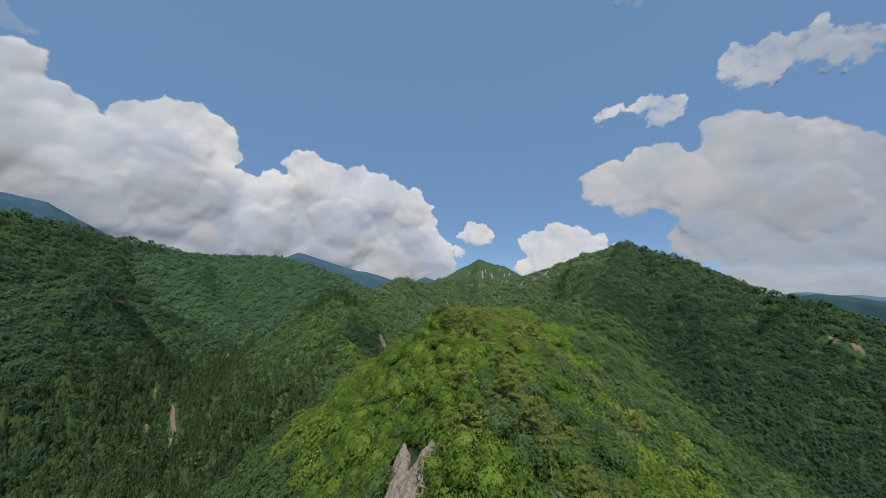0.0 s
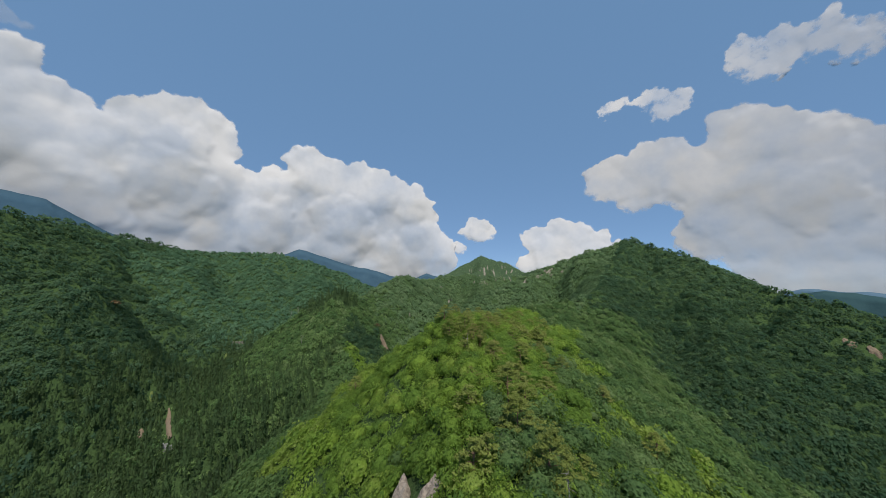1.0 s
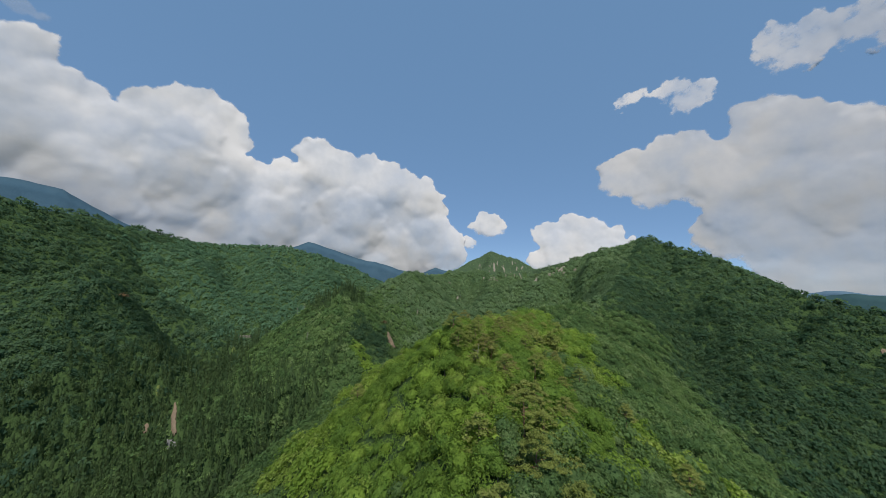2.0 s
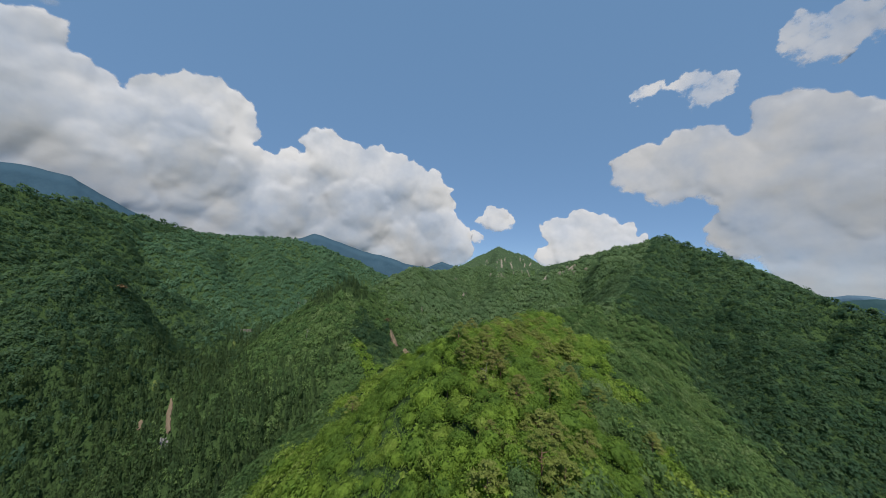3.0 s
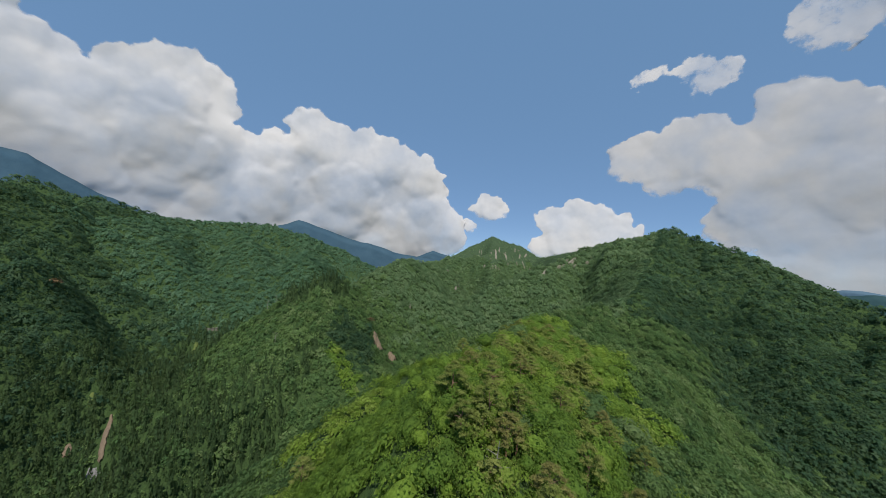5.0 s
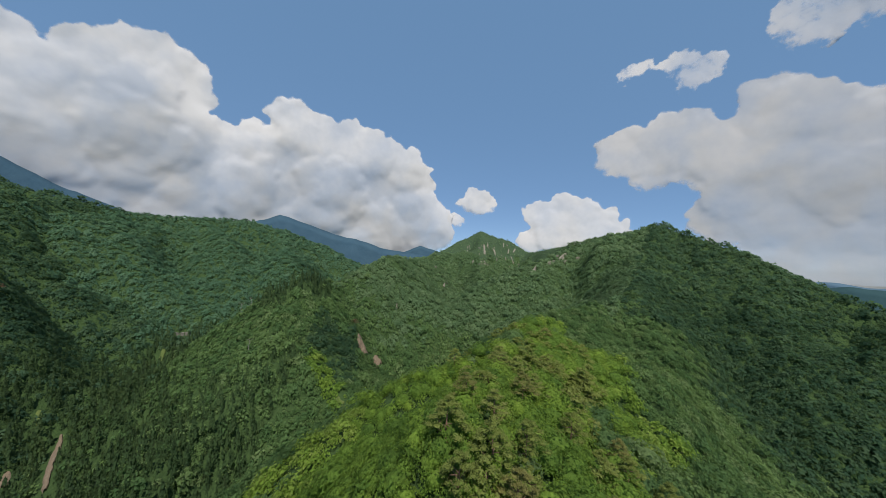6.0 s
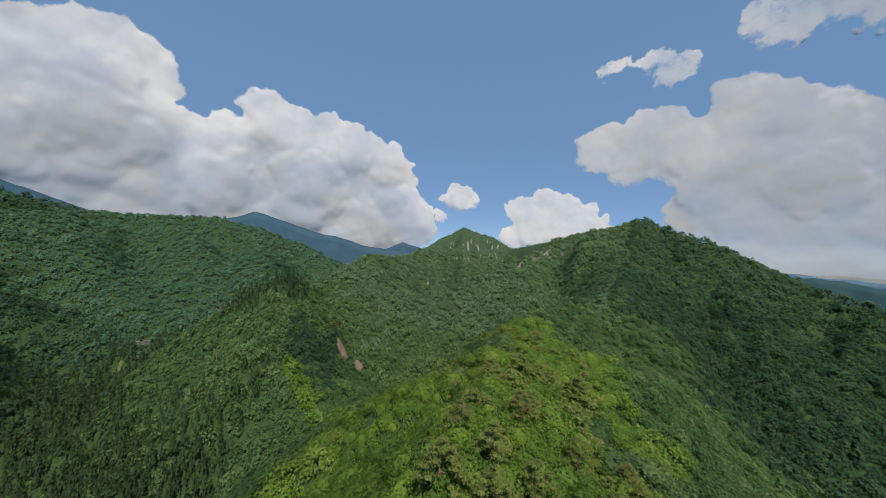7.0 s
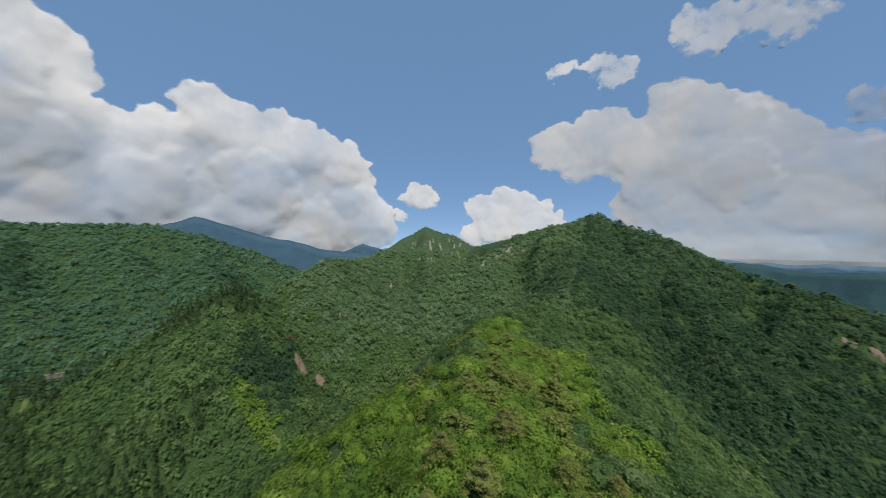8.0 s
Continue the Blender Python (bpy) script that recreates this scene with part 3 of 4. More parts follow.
def woods():
    """The forest, thinning out in detail with distance from the spur."""
    x, y = scatter(1, -70, 100, 4, 232, 2.95)
    off = crest_offset(x, y)
    m = (off < 36) & stand_free(x, y)
    x, y, off = x[m], y[m], off[m]
    kind = species(x, y)
    single = (off < 24) & (y > 26) & (y < 152)
    order = np.argsort(np.where(single, off + np.abs(y - 85) * 0.12, 1e6))
    picked = np.zeros(len(x), bool)
    picked[order[:290]] = True
    STANDS["single"] = (x[picked], y[picked], kind[picked])
    r = ~picked
    for k, mat, shp, size, lab in ((0, LEAF, NEAR_BROAD, 2.2, "dense green broadleaf trees on the spur's flanks"),
                                   (1, LEAF_BRIGHT, NEAR_BROAD, 2.15, "bright yellow-green broadleaf trees on the spur"),
                                   (2, NEEDLE, NEAR_PINE, 3.4, "grey-green red pines along the spur"),
                                   (3, NEEDLE_DRY, NEAR_PINE, 3.0, "brown dying pines along the spur"),
                                   (4, CEDAR, CEDARS, 2.0, "dark green cedars below the spur")):
        q = r & (kind == k) & ((x > 3) | (k > 1))
        plant("woodland", lab, "trees", x[q], y[q], size, mat, shp, 10 + k, lift=(1.4 if k in (2, 3) else -0.5), flat=(1.0 if k in (2, 3, 4) else 0.85), up=(1.0 if k in (2, 3) else 0.25), follow=0.3, rise=0.9)
    for k, mat, lab in ((0, LEAF, "low green broadleaf scrub on the spur's steep side"), (1, LEAF_BRIGHT, "low yellow-green broadleaf scrub on the spur's steep side")):
        q = r & (kind == k) & (x <= 3)
        plant("scrub", lab, "shrubs", x[q], y[q], 1.85, mat, NEAR_BROAD, 15 + k, lift=-1.0, up=0.25, follow=0.6, rise=0.7)
    ux, uy = scatter(9, -60, 90, 20, 225, 2.5)
    m = (crest_offset(ux, uy) < 36) & stand_free(ux, uy)
    plant("undergrowth", "green shrubs filling the gaps under the trees", "shrubs", ux[m], uy[m], 1.5, LEAF_BRIGHT, UNDER_BROAD, 45, lift=-1.1, follow=0.7)
    x, y = mixed_scatter()
    off = crest_offset(x, y)
    m = ((off >= 36) | (y > 232)) & stand_free(x, y)
    x, y, off = x[m], y[m], off[m]
    kind = species(x, y)
    dither = np.random.default_rng(19).uniform(-1, 1, len(x))
    blend = 26 * (fbm(x / 30, y / 30, 2, 91) - 0.5) * 2 + 14 * dither
    beside = (off + blend < np.where(x > 8, 105, 85)) & (y < 250)
    for k, mat, lab in ((0, LEAF, "green broadleaf trees on the lower flanks of the spur"), (1, LEAF_BRIGHT, "light green broadleaf trees on the lower flanks of the spur")):
        q = beside & (kind == k)
        plant("woodland", lab, "trees", x[q], y[q], 2.15, mat, NEXT_BROAD, 40 + k, lift=-0.5, up=0.2, follow=0.55, rise=0.7)
    kind[beside & (kind < 2)] = -1
    kind[kind == 4] = -1
    # young growth along the gully
    for gx, gy in ((-67, 241), (-62, 236), (-57, 231), (-52, 227), (-47, 222)):
        kind[np.hypot(x - gx, y - gy) < 4.6 + 0.1 * blend] = 1
    level = terrain(x, y)
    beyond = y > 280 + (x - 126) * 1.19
    # light and shade on the hill by leaf colour: lighter high up, darker below
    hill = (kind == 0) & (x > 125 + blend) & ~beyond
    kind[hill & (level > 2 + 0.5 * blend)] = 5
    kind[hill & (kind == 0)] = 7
    kind[(kind == 0) & beyond & (x > 100)] = 6
    # a patch beside the gully takes the darker leaf too
    kind[(kind == 0) & (np.hypot((x + 61) / 13, (y - 256) / 17) < 1 + 0.02 * blend)] = 7
    # farther slopes get the leaf colours that hold haze
    kind[(kind == 0) & (y > 305 + blend) & (x > -330)] = 6
    kind[(kind == 6) & (x > -105 + 0.4 * blend)] = 8
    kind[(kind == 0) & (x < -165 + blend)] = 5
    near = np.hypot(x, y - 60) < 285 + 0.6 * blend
    for k, mat, lab in ((6, LEAF_BLUE, "blue-green haze-tinted forest around the head of the valley"),
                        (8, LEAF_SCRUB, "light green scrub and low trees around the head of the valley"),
                        (7, LEAF_SHADED, "deep green forest on the hill, shade tinted into its leaves"),
                        (5, LEAF_HAZED, "bluish green haze-tinted broadleaf forest across the valley"),
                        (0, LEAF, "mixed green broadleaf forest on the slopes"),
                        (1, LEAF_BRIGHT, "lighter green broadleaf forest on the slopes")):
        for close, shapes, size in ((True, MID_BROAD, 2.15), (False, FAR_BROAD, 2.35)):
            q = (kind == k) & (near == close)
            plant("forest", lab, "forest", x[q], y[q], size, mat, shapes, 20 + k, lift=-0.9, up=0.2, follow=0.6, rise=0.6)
    q = kind == 2
    plant("forest", "scattered pines among the broadleaf forest", "forest", x[q], y[q], 3.4, NEEDLE, MID_PINE, 29, flat=0.8, lift=-0.4, up=0.35, follow=0.3)
    x, y = scatter(12, -262, -60, 30, 332, 2.25)
    q = stand_free(x, y) & (crest_offset(x, y) >= 36)
    x, y = x[q], y[q]
    q = species(x, y) == 4
    plant("forest", "dark cedar plantation filling the valley", "forest", x[q], y[q], 1.75, CEDAR, CEDARS, 24, flat=1.95, lift=0.2, up=0.2, follow=0.0)
    x, y = scatter(3, -480, 380, 420, 720, 3.2)
    bald = grassy(x, y, np.random.default_rng(14).uniform(-1, 1, len(x)))
    m = ~bald & (y < 640) & (np.abs(x + 50) < 330 + (y > 520) * 40)
    west = x < -95 + 30 * (fbm(x / 30, y / 30, 2, 95) - 0.5)
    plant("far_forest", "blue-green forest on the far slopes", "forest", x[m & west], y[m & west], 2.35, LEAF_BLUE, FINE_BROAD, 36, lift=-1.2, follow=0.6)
    plant("far_forest", "light green scrub forest below the peak", "forest", x[m & ~west], y[m & ~west], 2.2, LEAF_SCRUB, FINE_BROAD, 37, lift=-1.3, follow=0.6)
    m = bald & (np.random.default_rng(8).uniform(0, 1, len(x)) < 0.5)
    plant("shrubs", "low green shrubs on the bare peak's slopes", "shrubs", x[m], y[m], 1.2, LEAF_SCRUB, FINE_BROAD, 35, flat=0.6, lift=-2.9)
    x, y = scatter(4, -520, -350, 60, 420, 5.2)
    plant("far_forest", "green forest on the long ridge's upper slope", "forest", x, y, 3.5, LEAF_HAZED, FAR_BROAD, 32)
    x, y = scatter(5, 310, 520, 60, 420, 6.5)
    plant("far_forest", "green forest on the hill's lower slope", "forest", x, y, 4.2, LEAF_SHADED, FAR_BROAD, 33)
    x, y = scatter(6, -350, 350, -120, 34, 5.2)
    close = (np.abs(x) < 115) & (y > -60)
    m = ((crest_offset(x, y) >= 34) | (y < 6)) & ~close
    plant("far_forest", "green forest on the lower end of the spur", "forest", x[m], y[m], 4.2, LEAF, FAR_BROAD, 34)
    x, y = scatter(8, -115, 115, -60, 34, 3.0)
    m = (crest_offset(x, y) >= 34) | (y < 6)
    plant("far_forest", "green forest on the spur's lower flanks", "forest", x[m], y[m], 2.4, LEAF, FAR_BROAD, 38, lift=-0.6, follow=0.5)


woods()


def single_trees():
    """Trees of the crest, each a thing of its own."""
    made = {}
    x, y, kind = STANDS["single"]
    z = ground_z(x, y)
    rng = np.random.default_rng(5)
    spec = {0: ("broadleaf_tree", LEAF, BARK, NEAR_BROAD, "green broadleaf tree with a dense rounded crown", 2.3),
            1: ("broadleaf_tree", LEAF_BRIGHT, BARK, NEAR_BROAD, "bright yellow-green broadleaf tree on the crest", 2.25),
            2: ("pine_tree", NEEDLE, BARK_PINE, NEAR_PINE, "grey-green red pine with flat spreading boughs", 3.6),
            3: ("pine_tree", NEEDLE_DRY, BARK_PINE, NEAR_PINE, "dying brown pine with dry needles", 3.2),
            4: ("cedar_tree", CEDAR, BARK, CEDARS, "dark green cedar", 2.2)}
    for i in range(len(x)):
        k = int(kind[i])
        name, leaf, bark, shapes, label, size = spec[k]
        w = int(rng.integers(0, len(shapes)))
        pose_m = pose(float(x[i]), float(y[i]), float(z[i]), 0, 0, float(rng.uniform(0, 360))) @ Matrix.Scale(float(rng.uniform(0.72, 1.42)), 4)
        tall = CANOPY + (1.4 if k in (2, 3) else 0.2)
        if (k, w) not in made:
            tree = tagged(new(name), label, "tree", "trees on the crest")
            v, f = shapes[w][:2]
            crown = tri_mesh("crown", v * size + [0, 0, tall - 0.9 * size], f, leaf, smooth=True, vectors=facing(shapes[w], 1.0 if k in (2, 3) else 0.25), tone=np.zeros(len(v)))
            tv, tf = trunk_shape(40 + w, tall - 0.4 * size, 0.16 if k < 2 else 0.22, 5)
            part("trunk", tri_mesh("trunk", tv, tf, bark), tree)
            part("crown", crown, tree)
            made[k, w] = tree
            tree.matrix_basis = pose_m
        else:
            ob = copy_thing(made[k, w], Matrix())
            ob.matrix_basis = pose_m


single_trees()


# ---- bare ground, dead trees, works ----
def scar(name, label, category, line, width, material, seed, lift=0.6, rough=0.8, step=1.0, group=""):
    """A bare strip down a slope: rough ground that stands out of the scrub, sinking at its ragged edges."""
    pts = []
    for (ax, ay), (bx, by) in zip(line, line[1:]):
        n = max(2, int(math.hypot(bx - ax, by - ay) / step))
        pts += [(ax + (bx - ax) * i / n, ay + (by - ay) * i / n) for i in range(n)]
    pts = np.array(pts + [line[-1]], float)
    way = np.gradient(pts, axis=0)
    way /= np.linalg.norm(way, axis=1, keepdims=True)
    side = np.stack([way[:, 1], -way[:, 0]], 1)
    m = max(7, int(width / step * 1.5) | 1)
    v = np.linspace(-1, 1, m)
    along = np.linspace(0, 1, len(pts))
    ragged = np.where(v[None] < 0, fbm(along * 11 + seed, along * 0 + 3.3, 4, seed)[:, None], fbm(along * 11 + seed, along * 0 + 9.7, 4, seed + 1)[:, None])
    edge = 0.5 * width * (0.3 + 1.4 * ragged) * np.minimum(1, 0.45 + 5 * np.minimum(along, 1 - along))[:, None]
    X = pts[:, None, 0] + side[:, None, 0] * v[None] * edge
    Y = pts[:, None, 1] + side[:, None, 1] * v[None] * edge
    hump = 1 - np.abs(v[None]) ** 3
    Z = ground_z(X, Y) + lift * hump + (fbm(X / 1.6, Y / 1.6, 4, seed + 3) - 0.5) * 2 * rough * hump - 0.8 * (np.abs(v[None]) > 0.99)
    n0, n1 = X.shape
    i = (np.arange(n0 - 1)[:, None] * n1 + np.arange(n1 - 1)[None]).ravel()
    tris = np.concatenate([np.stack([i, i + n1, i + 1], 1), np.stack([i + 1, i + n1, i + n1 + 1], 1)])
    me = tri_mesh(name, np.stack([X.ravel(), Y.ravel(), Z.ravel()], 1), tris, material)
    return tagged(new(name, me), label, category, group)


GRASS = far_material("yellow_grass", (0.07, 0.11, 0.035), (0.125, 0.155, 0.05), (0.1, 0.13, 0.042), scale=0.5)
RUST = leaf_material("rusty_leaf", (0.0, (0.13, 0.075, 0.045)), (1.0, (0.2, 0.11, 0.06)), through_leaf=0.2)

scar("rock_outcrop", "bare grey rock slab breaking through the scrub", "rock", [(-7.7, 67.0), (-7.8, 62), (-8.1, 58), (-8.3, 54), (-8.6, 48)], 3.4, ROCK, 81, lift=1.9, rough=1.5, step=0.3)
scar("rock_outcrop", "bare grey rock rib beside a dark cleft", "rock", [(-2.3, 60.6), (-3.0, 57.6), (-4.2, 54.6), (-5.6, 51.2), (-7.0, 48)], 4.4, ROCK, 82, lift=2.0, rough=1.5, step=0.3)
scar("rock_outcrop", "dark rocky cleft between two bare ribs", "rock", [(-5.4, 60.0), (-5.8, 57), (-6.4, 54), (-7.2, 50), (-7.6, 46)], 6.0, ROCK, 95, lift=0.9, rough=1.2, step=0.3)
for line, width, seed in (([(-52.5, 275.5), (-49.5, 274), (-46.5, 273.5)], 7.0, 83), ([(-42, 278.5), (-40, 277), (-38, 276)], 5.6, 84)):
    scar("landslip", "pinkish bare earth of a small landslip", "landslip", line, width, SOIL, seed, lift=2.6, rough=1.6, step=0.35, group="landslips")
for line, width, seed in (([(255, 216), (256, 210)], 5.0, 85), ([(258, 207), (260, 202)], 4.0, 86)):
    scar("landslip", "pale bare earth on the hill's shoulder", "landslip", line, width, SOIL, seed, lift=1.4, rough=0.8, step=0.8, group="landslips")
STREAKS = [((74, 600), (69, 556), 2.6), ((94, 617), (92, 590), 2.4), ((84, 622), (80, 600), 1.6), ((60, 524), (57, 512), 3.6), ((72, 534), (70, 522), 3.2), ((66, 530), (64, 516), 2.6),
           ((50, 540), (48, 530), 1.8), ((127, 600), (122, 592), 1.8), ((116, 600), (113, 590), 1.8), ((136, 407), (124, 396), 1.8), ((130, 398), (127, 394), 1.2), ((96, 380), (87, 367), 2.0),
           ((155, 415), (151, 411), 1.3), ((114, 391), (109, 387), 1.4), ((-8, 481), (-4, 476), 2.2), ((6, 441), (5, 434), 1.7), ((10, 455), (8, 447), 1.4), ((-34, 323), (-34, 315), 1.2)]
streak_rng = random.Random(17)
for n in range(24):
    x, y = streak_rng.uniform(45, 130), streak_rng.uniform(530, 632)
    STREAKS.append(((x, y), (x + streak_rng.uniform(-3, 3), y - streak_rng.uniform(4, 14)), streak_rng.uniform(0.6, 1.3)))
for n in range(9):
    x, y = streak_rng.uniform(100, 160), streak_rng.uniform(386, 425)
    STREAKS.append(((x, y), (x - streak_rng.uniform(2, 5), y - streak_rng.uniform(1, 3)), streak_rng.uniform(0.5, 0.9)))
for n, (a, b, width) in enumerate(STREAKS):
    scar("rock_streak", "pale bare rock streak on the steep green slope", "rock", [a, b], width * 1.6, ROCK_PALE, 120 + n, lift=(0.7 if a[1] > 500 else 2.4), rough=0.9, step=1.2, group="rock streaks on the peak")
scar("meadow", "small yellow-green grass clearing in the gully", "grass", [(-51, 226), (-48, 223), (-45, 220)], 4.0, GRASS, 90, lift=0.6, rough=1.6)
scar("meadow", "small yellow-green grass clearing in the valley", "grass", [(-190, 221), (-187, 218), (-184, 215.5)], 3.4, GRASS, 91, lift=0.6, rough=1.0)
scar("forest_track", "brown earth track through the cedars", "track", [(-174.5, 217), (-170, 212), (-166, 207), (-162, 202.5), (-157, 197.5), (-151, 192)], 2.7, SOIL, 92, lift=1.3, rough=0.3)
scar("forest_track", "short pale piece of earth track among cedars", "track", [(-174, 199), (-170, 194)], 3.0, SOIL, 93, lift=0.9, rough=0.25)
scar("forest_track", "pale earth track beside the stream", "track", [(-184, 282), (-182, 278), (-179, 273)], 2.6, GRASS, 94, lift=1.0, rough=0.25)


def check_dam():
    """A concrete check dam across the stream: wall, coping and two wing walls."""
    k = Mat("weathered_concrete")
    f = k.noise(0.8, 6.0, 0.7, k.n("ShaderNodeNewGeometry").outputs["Position"])
    mat = k.done(k.n("ShaderNodeBsdfPrincipled", {"Base Color": k.ramp(f, (0.3, (0.13, 0.125, 0.1)), (0.7, (0.21, 0.2, 0.165))), "Roughness": 0.9}).outputs[0])
    z = float(ground_z(-184.6, 297.4)) - 0.4
    dam = tagged(new("check_dam"), "weathered concrete check dam in the valley", "dam")
    dam.matrix_basis = pose(-184.6, 297.4, z, 0, 0, 33)

    def block(name, x, y, z0, sx, sy, sz):
        bm = bmesh.new()
        bmesh.ops.create_cube(bm, size=1.0, matrix=Matrix.Translation((x, y, z0 + sz / 2)) @ Matrix.Diagonal((sx, sy, sz, 1)))
        bmesh.ops.bevel(bm, geom=bm.edges[:], offset=0.08, segments=1, affect="EDGES")
        me = bpy.data.meshes.new(name)
        bm.to_mesh(me)
        bm.free()
        me.materials.append(mat)
        part(name, me, dam)

    block("wall", 0, 0, 0, 6.4, 1.4, 2.4)
    block("coping", 0, 0, 2.4, 6.7, 1.7, 0.25)
    block("wing_wall", -4.0, 0, 0, 1.6, 1.4, 3.0)
    block("wing_wall", 4.0, 0, 0, 1.6, 1.4, 3.0)


check_dam()


def spillway():
    """A concrete spillway below the track: a sloping apron with ribs between two side walls."""
    k = Mat("pale_concrete")
    f = k.noise(0.9, 6.0, 0.7, k.n("ShaderNodeNewGeometry").outputs["Position"])
    mat = k.done(k.n("ShaderNodeBsdfPrincipled", {"Base Color": k.ramp(f, (0.3, (0.1, 0.1, 0.098)), (0.7, (0.19, 0.19, 0.185))), "Roughness": 0.9}).outputs[0])
    way = tagged(new("spillway"), "pale grey ribbed concrete spillway at the end of the earth track", "spillway")
    x, y = -148.5, 188.5
    way.matrix_basis = pose(x, y, float(ground_z(x, y)) + 0.5, 22, 0, 38)

    def block(name, x, z, sx, sy, sz):
        bm = bmesh.new()
        bmesh.ops.create_cube(bm, size=1.0, matrix=Matrix.Translation((x, 0, z)) @ Matrix.Diagonal((sx, sy, sz, 1)))
        bmesh.ops.bevel(bm, geom=bm.edges[:], offset=0.06, segments=1, affect="EDGES")
        me = bpy.data.meshes.new(name)
        bm.to_mesh(me)
        bm.free()
        me.materials.append(mat)
        part(name, me, way)

    block("apron", 0, -0.9, 5.4, 7.0, 2.4)
    for n in range(4):
        block("rib", -2.1 + 1.4 * n, 0.42, 0.3, 6.8, 0.3)
    block("side_wall", -2.9, -0.4, 0.5, 7.2, 3.0)
    block("side_wall", 2.9, -0.4, 0.5, 7.2, 3.0)
    block("sill", 0, 0.35, 6.4, 0.5, 0.5)


spillway()


def dead_tree(x, y, height, seed):
    tree = tagged(new("dead_tree"), "bleached bare trunk of a dead tree", "tree", "dead trees")
    tree.matrix_basis = pose(x, y, float(ground_z(x, y)), 0, 3, seed * 40)
    v, f = trunk_shape(seed, height, 0.13, 7)
    part("trunk", tri_mesh("trunk", v, f, BARK_DEAD), tree)


for n, (x, y, h) in enumerate(((17.0, 54, 7.5), (6.5, 99, 6.5), (-121, 261, 9), (-118, 263.5, 9), (-101, 235.5, 8))):
    dead_tree(x, y, h, 60 + n)


def lone_tree(name, label, x, y, shape, size, tall, leaf, bark, seed, radius=0.25, group=""):
    tree = tagged(new(name), label, "tree", group)
    tree.matrix_basis = pose(x, y, float(ground_z(x, y)), 0, 0, seed * 50)
    v, f = shape[:2]
    tv, tf = trunk_shape(seed, tall + 0.2 * size, radius, 8)
    part("trunk", tri_mesh("trunk", tv, tf, bark), tree)
    part("crown", tri_mesh("crown", v * size + [0, 0, tall], f, leaf, smooth=True, vectors=facing(shape, 0.9), tone=np.zeros(len(v))), tree)


lone_tree("pine_tree", "tall old red pine with a broad layered crown", 15.5, 56.5, pine_crown(901, 3200, 0.034, 34), 4.6, 6.2, NEEDLE, BARK_PINE, 3)
# the pines along the crest: x, y, crown radius, height of the crown's middle, whether it is drying out
for n, (x, y, size, tall, dry) in enumerate((
        (12.5, 65, 4.0, 4.6, 0), (13, 76, 4.0, 4.8, 0), (20, 48, 3.4, 4.2, 0), (8.5, 104, 3.2, 4.6, 1), (1.5, 105, 3.3, 4.4, 0), (13.5, 98, 3.0, 4.2, 1),
        (0, 112, 3.4, 4.8, 0), (6, 109.5, 3.6, 4.4, 0), (12.5, 114, 3.4, 4.6, 0), (8, 118.5, 3.0, 4.4, 0), (17, 134, 3.2, 4.4, 1), (15, 151, 3.2, 4.4, 0),
        (25, 127, 3.5, 4.4, 0), (34, 123, 3.2, 4.2, 0), (23, 108, 3.4, 4.2, 0), (49, 110, 3.2, 4.2, 0), (41, 122, 3.2, 4.2, 0), (35, 128, 3.0, 4.2, 1),
        (51, 89, 3.2, 4.0, 0), (12, 93, 3.3, 4.2, 0), (21, 139, 3.2, 4.2, 0), (4, 165, 3.0, 4.4, 0), (-31, 121, 3.0, 4.0, 0), (3.5, 123, 2.8, 4.4, 1),
        (26, 92, 3.2, 4.0, 0), (30, 105, 3.0, 4.0, 1), (18, 88, 3.4, 4.2, 0))):
    lone_tree("pine_tree", "drying red pine with brown-tinged needles" if dry else "olive-green red pine with tiered boughs", x, y,
              pine_crown(910 + n, 2600, 0.036, 30), size, tall + 0.9, NEEDLE_DRY if dry else NEEDLE, BARK_PINE, 30 + n, 0.2, "pines along the crest")
lone_tree("broadleaf_tree", "rusty red-brown tree on the long ridge's slope", -239, 238, MID_BROAD[0], 4.2, 4.6, RUST, BARK, 9)
lone_tree("broadleaf_tree", "rusty brown tree above the landslip", -58, 284, MID_BROAD[1], 3.0, 3.6, RUST, BARK, 10)


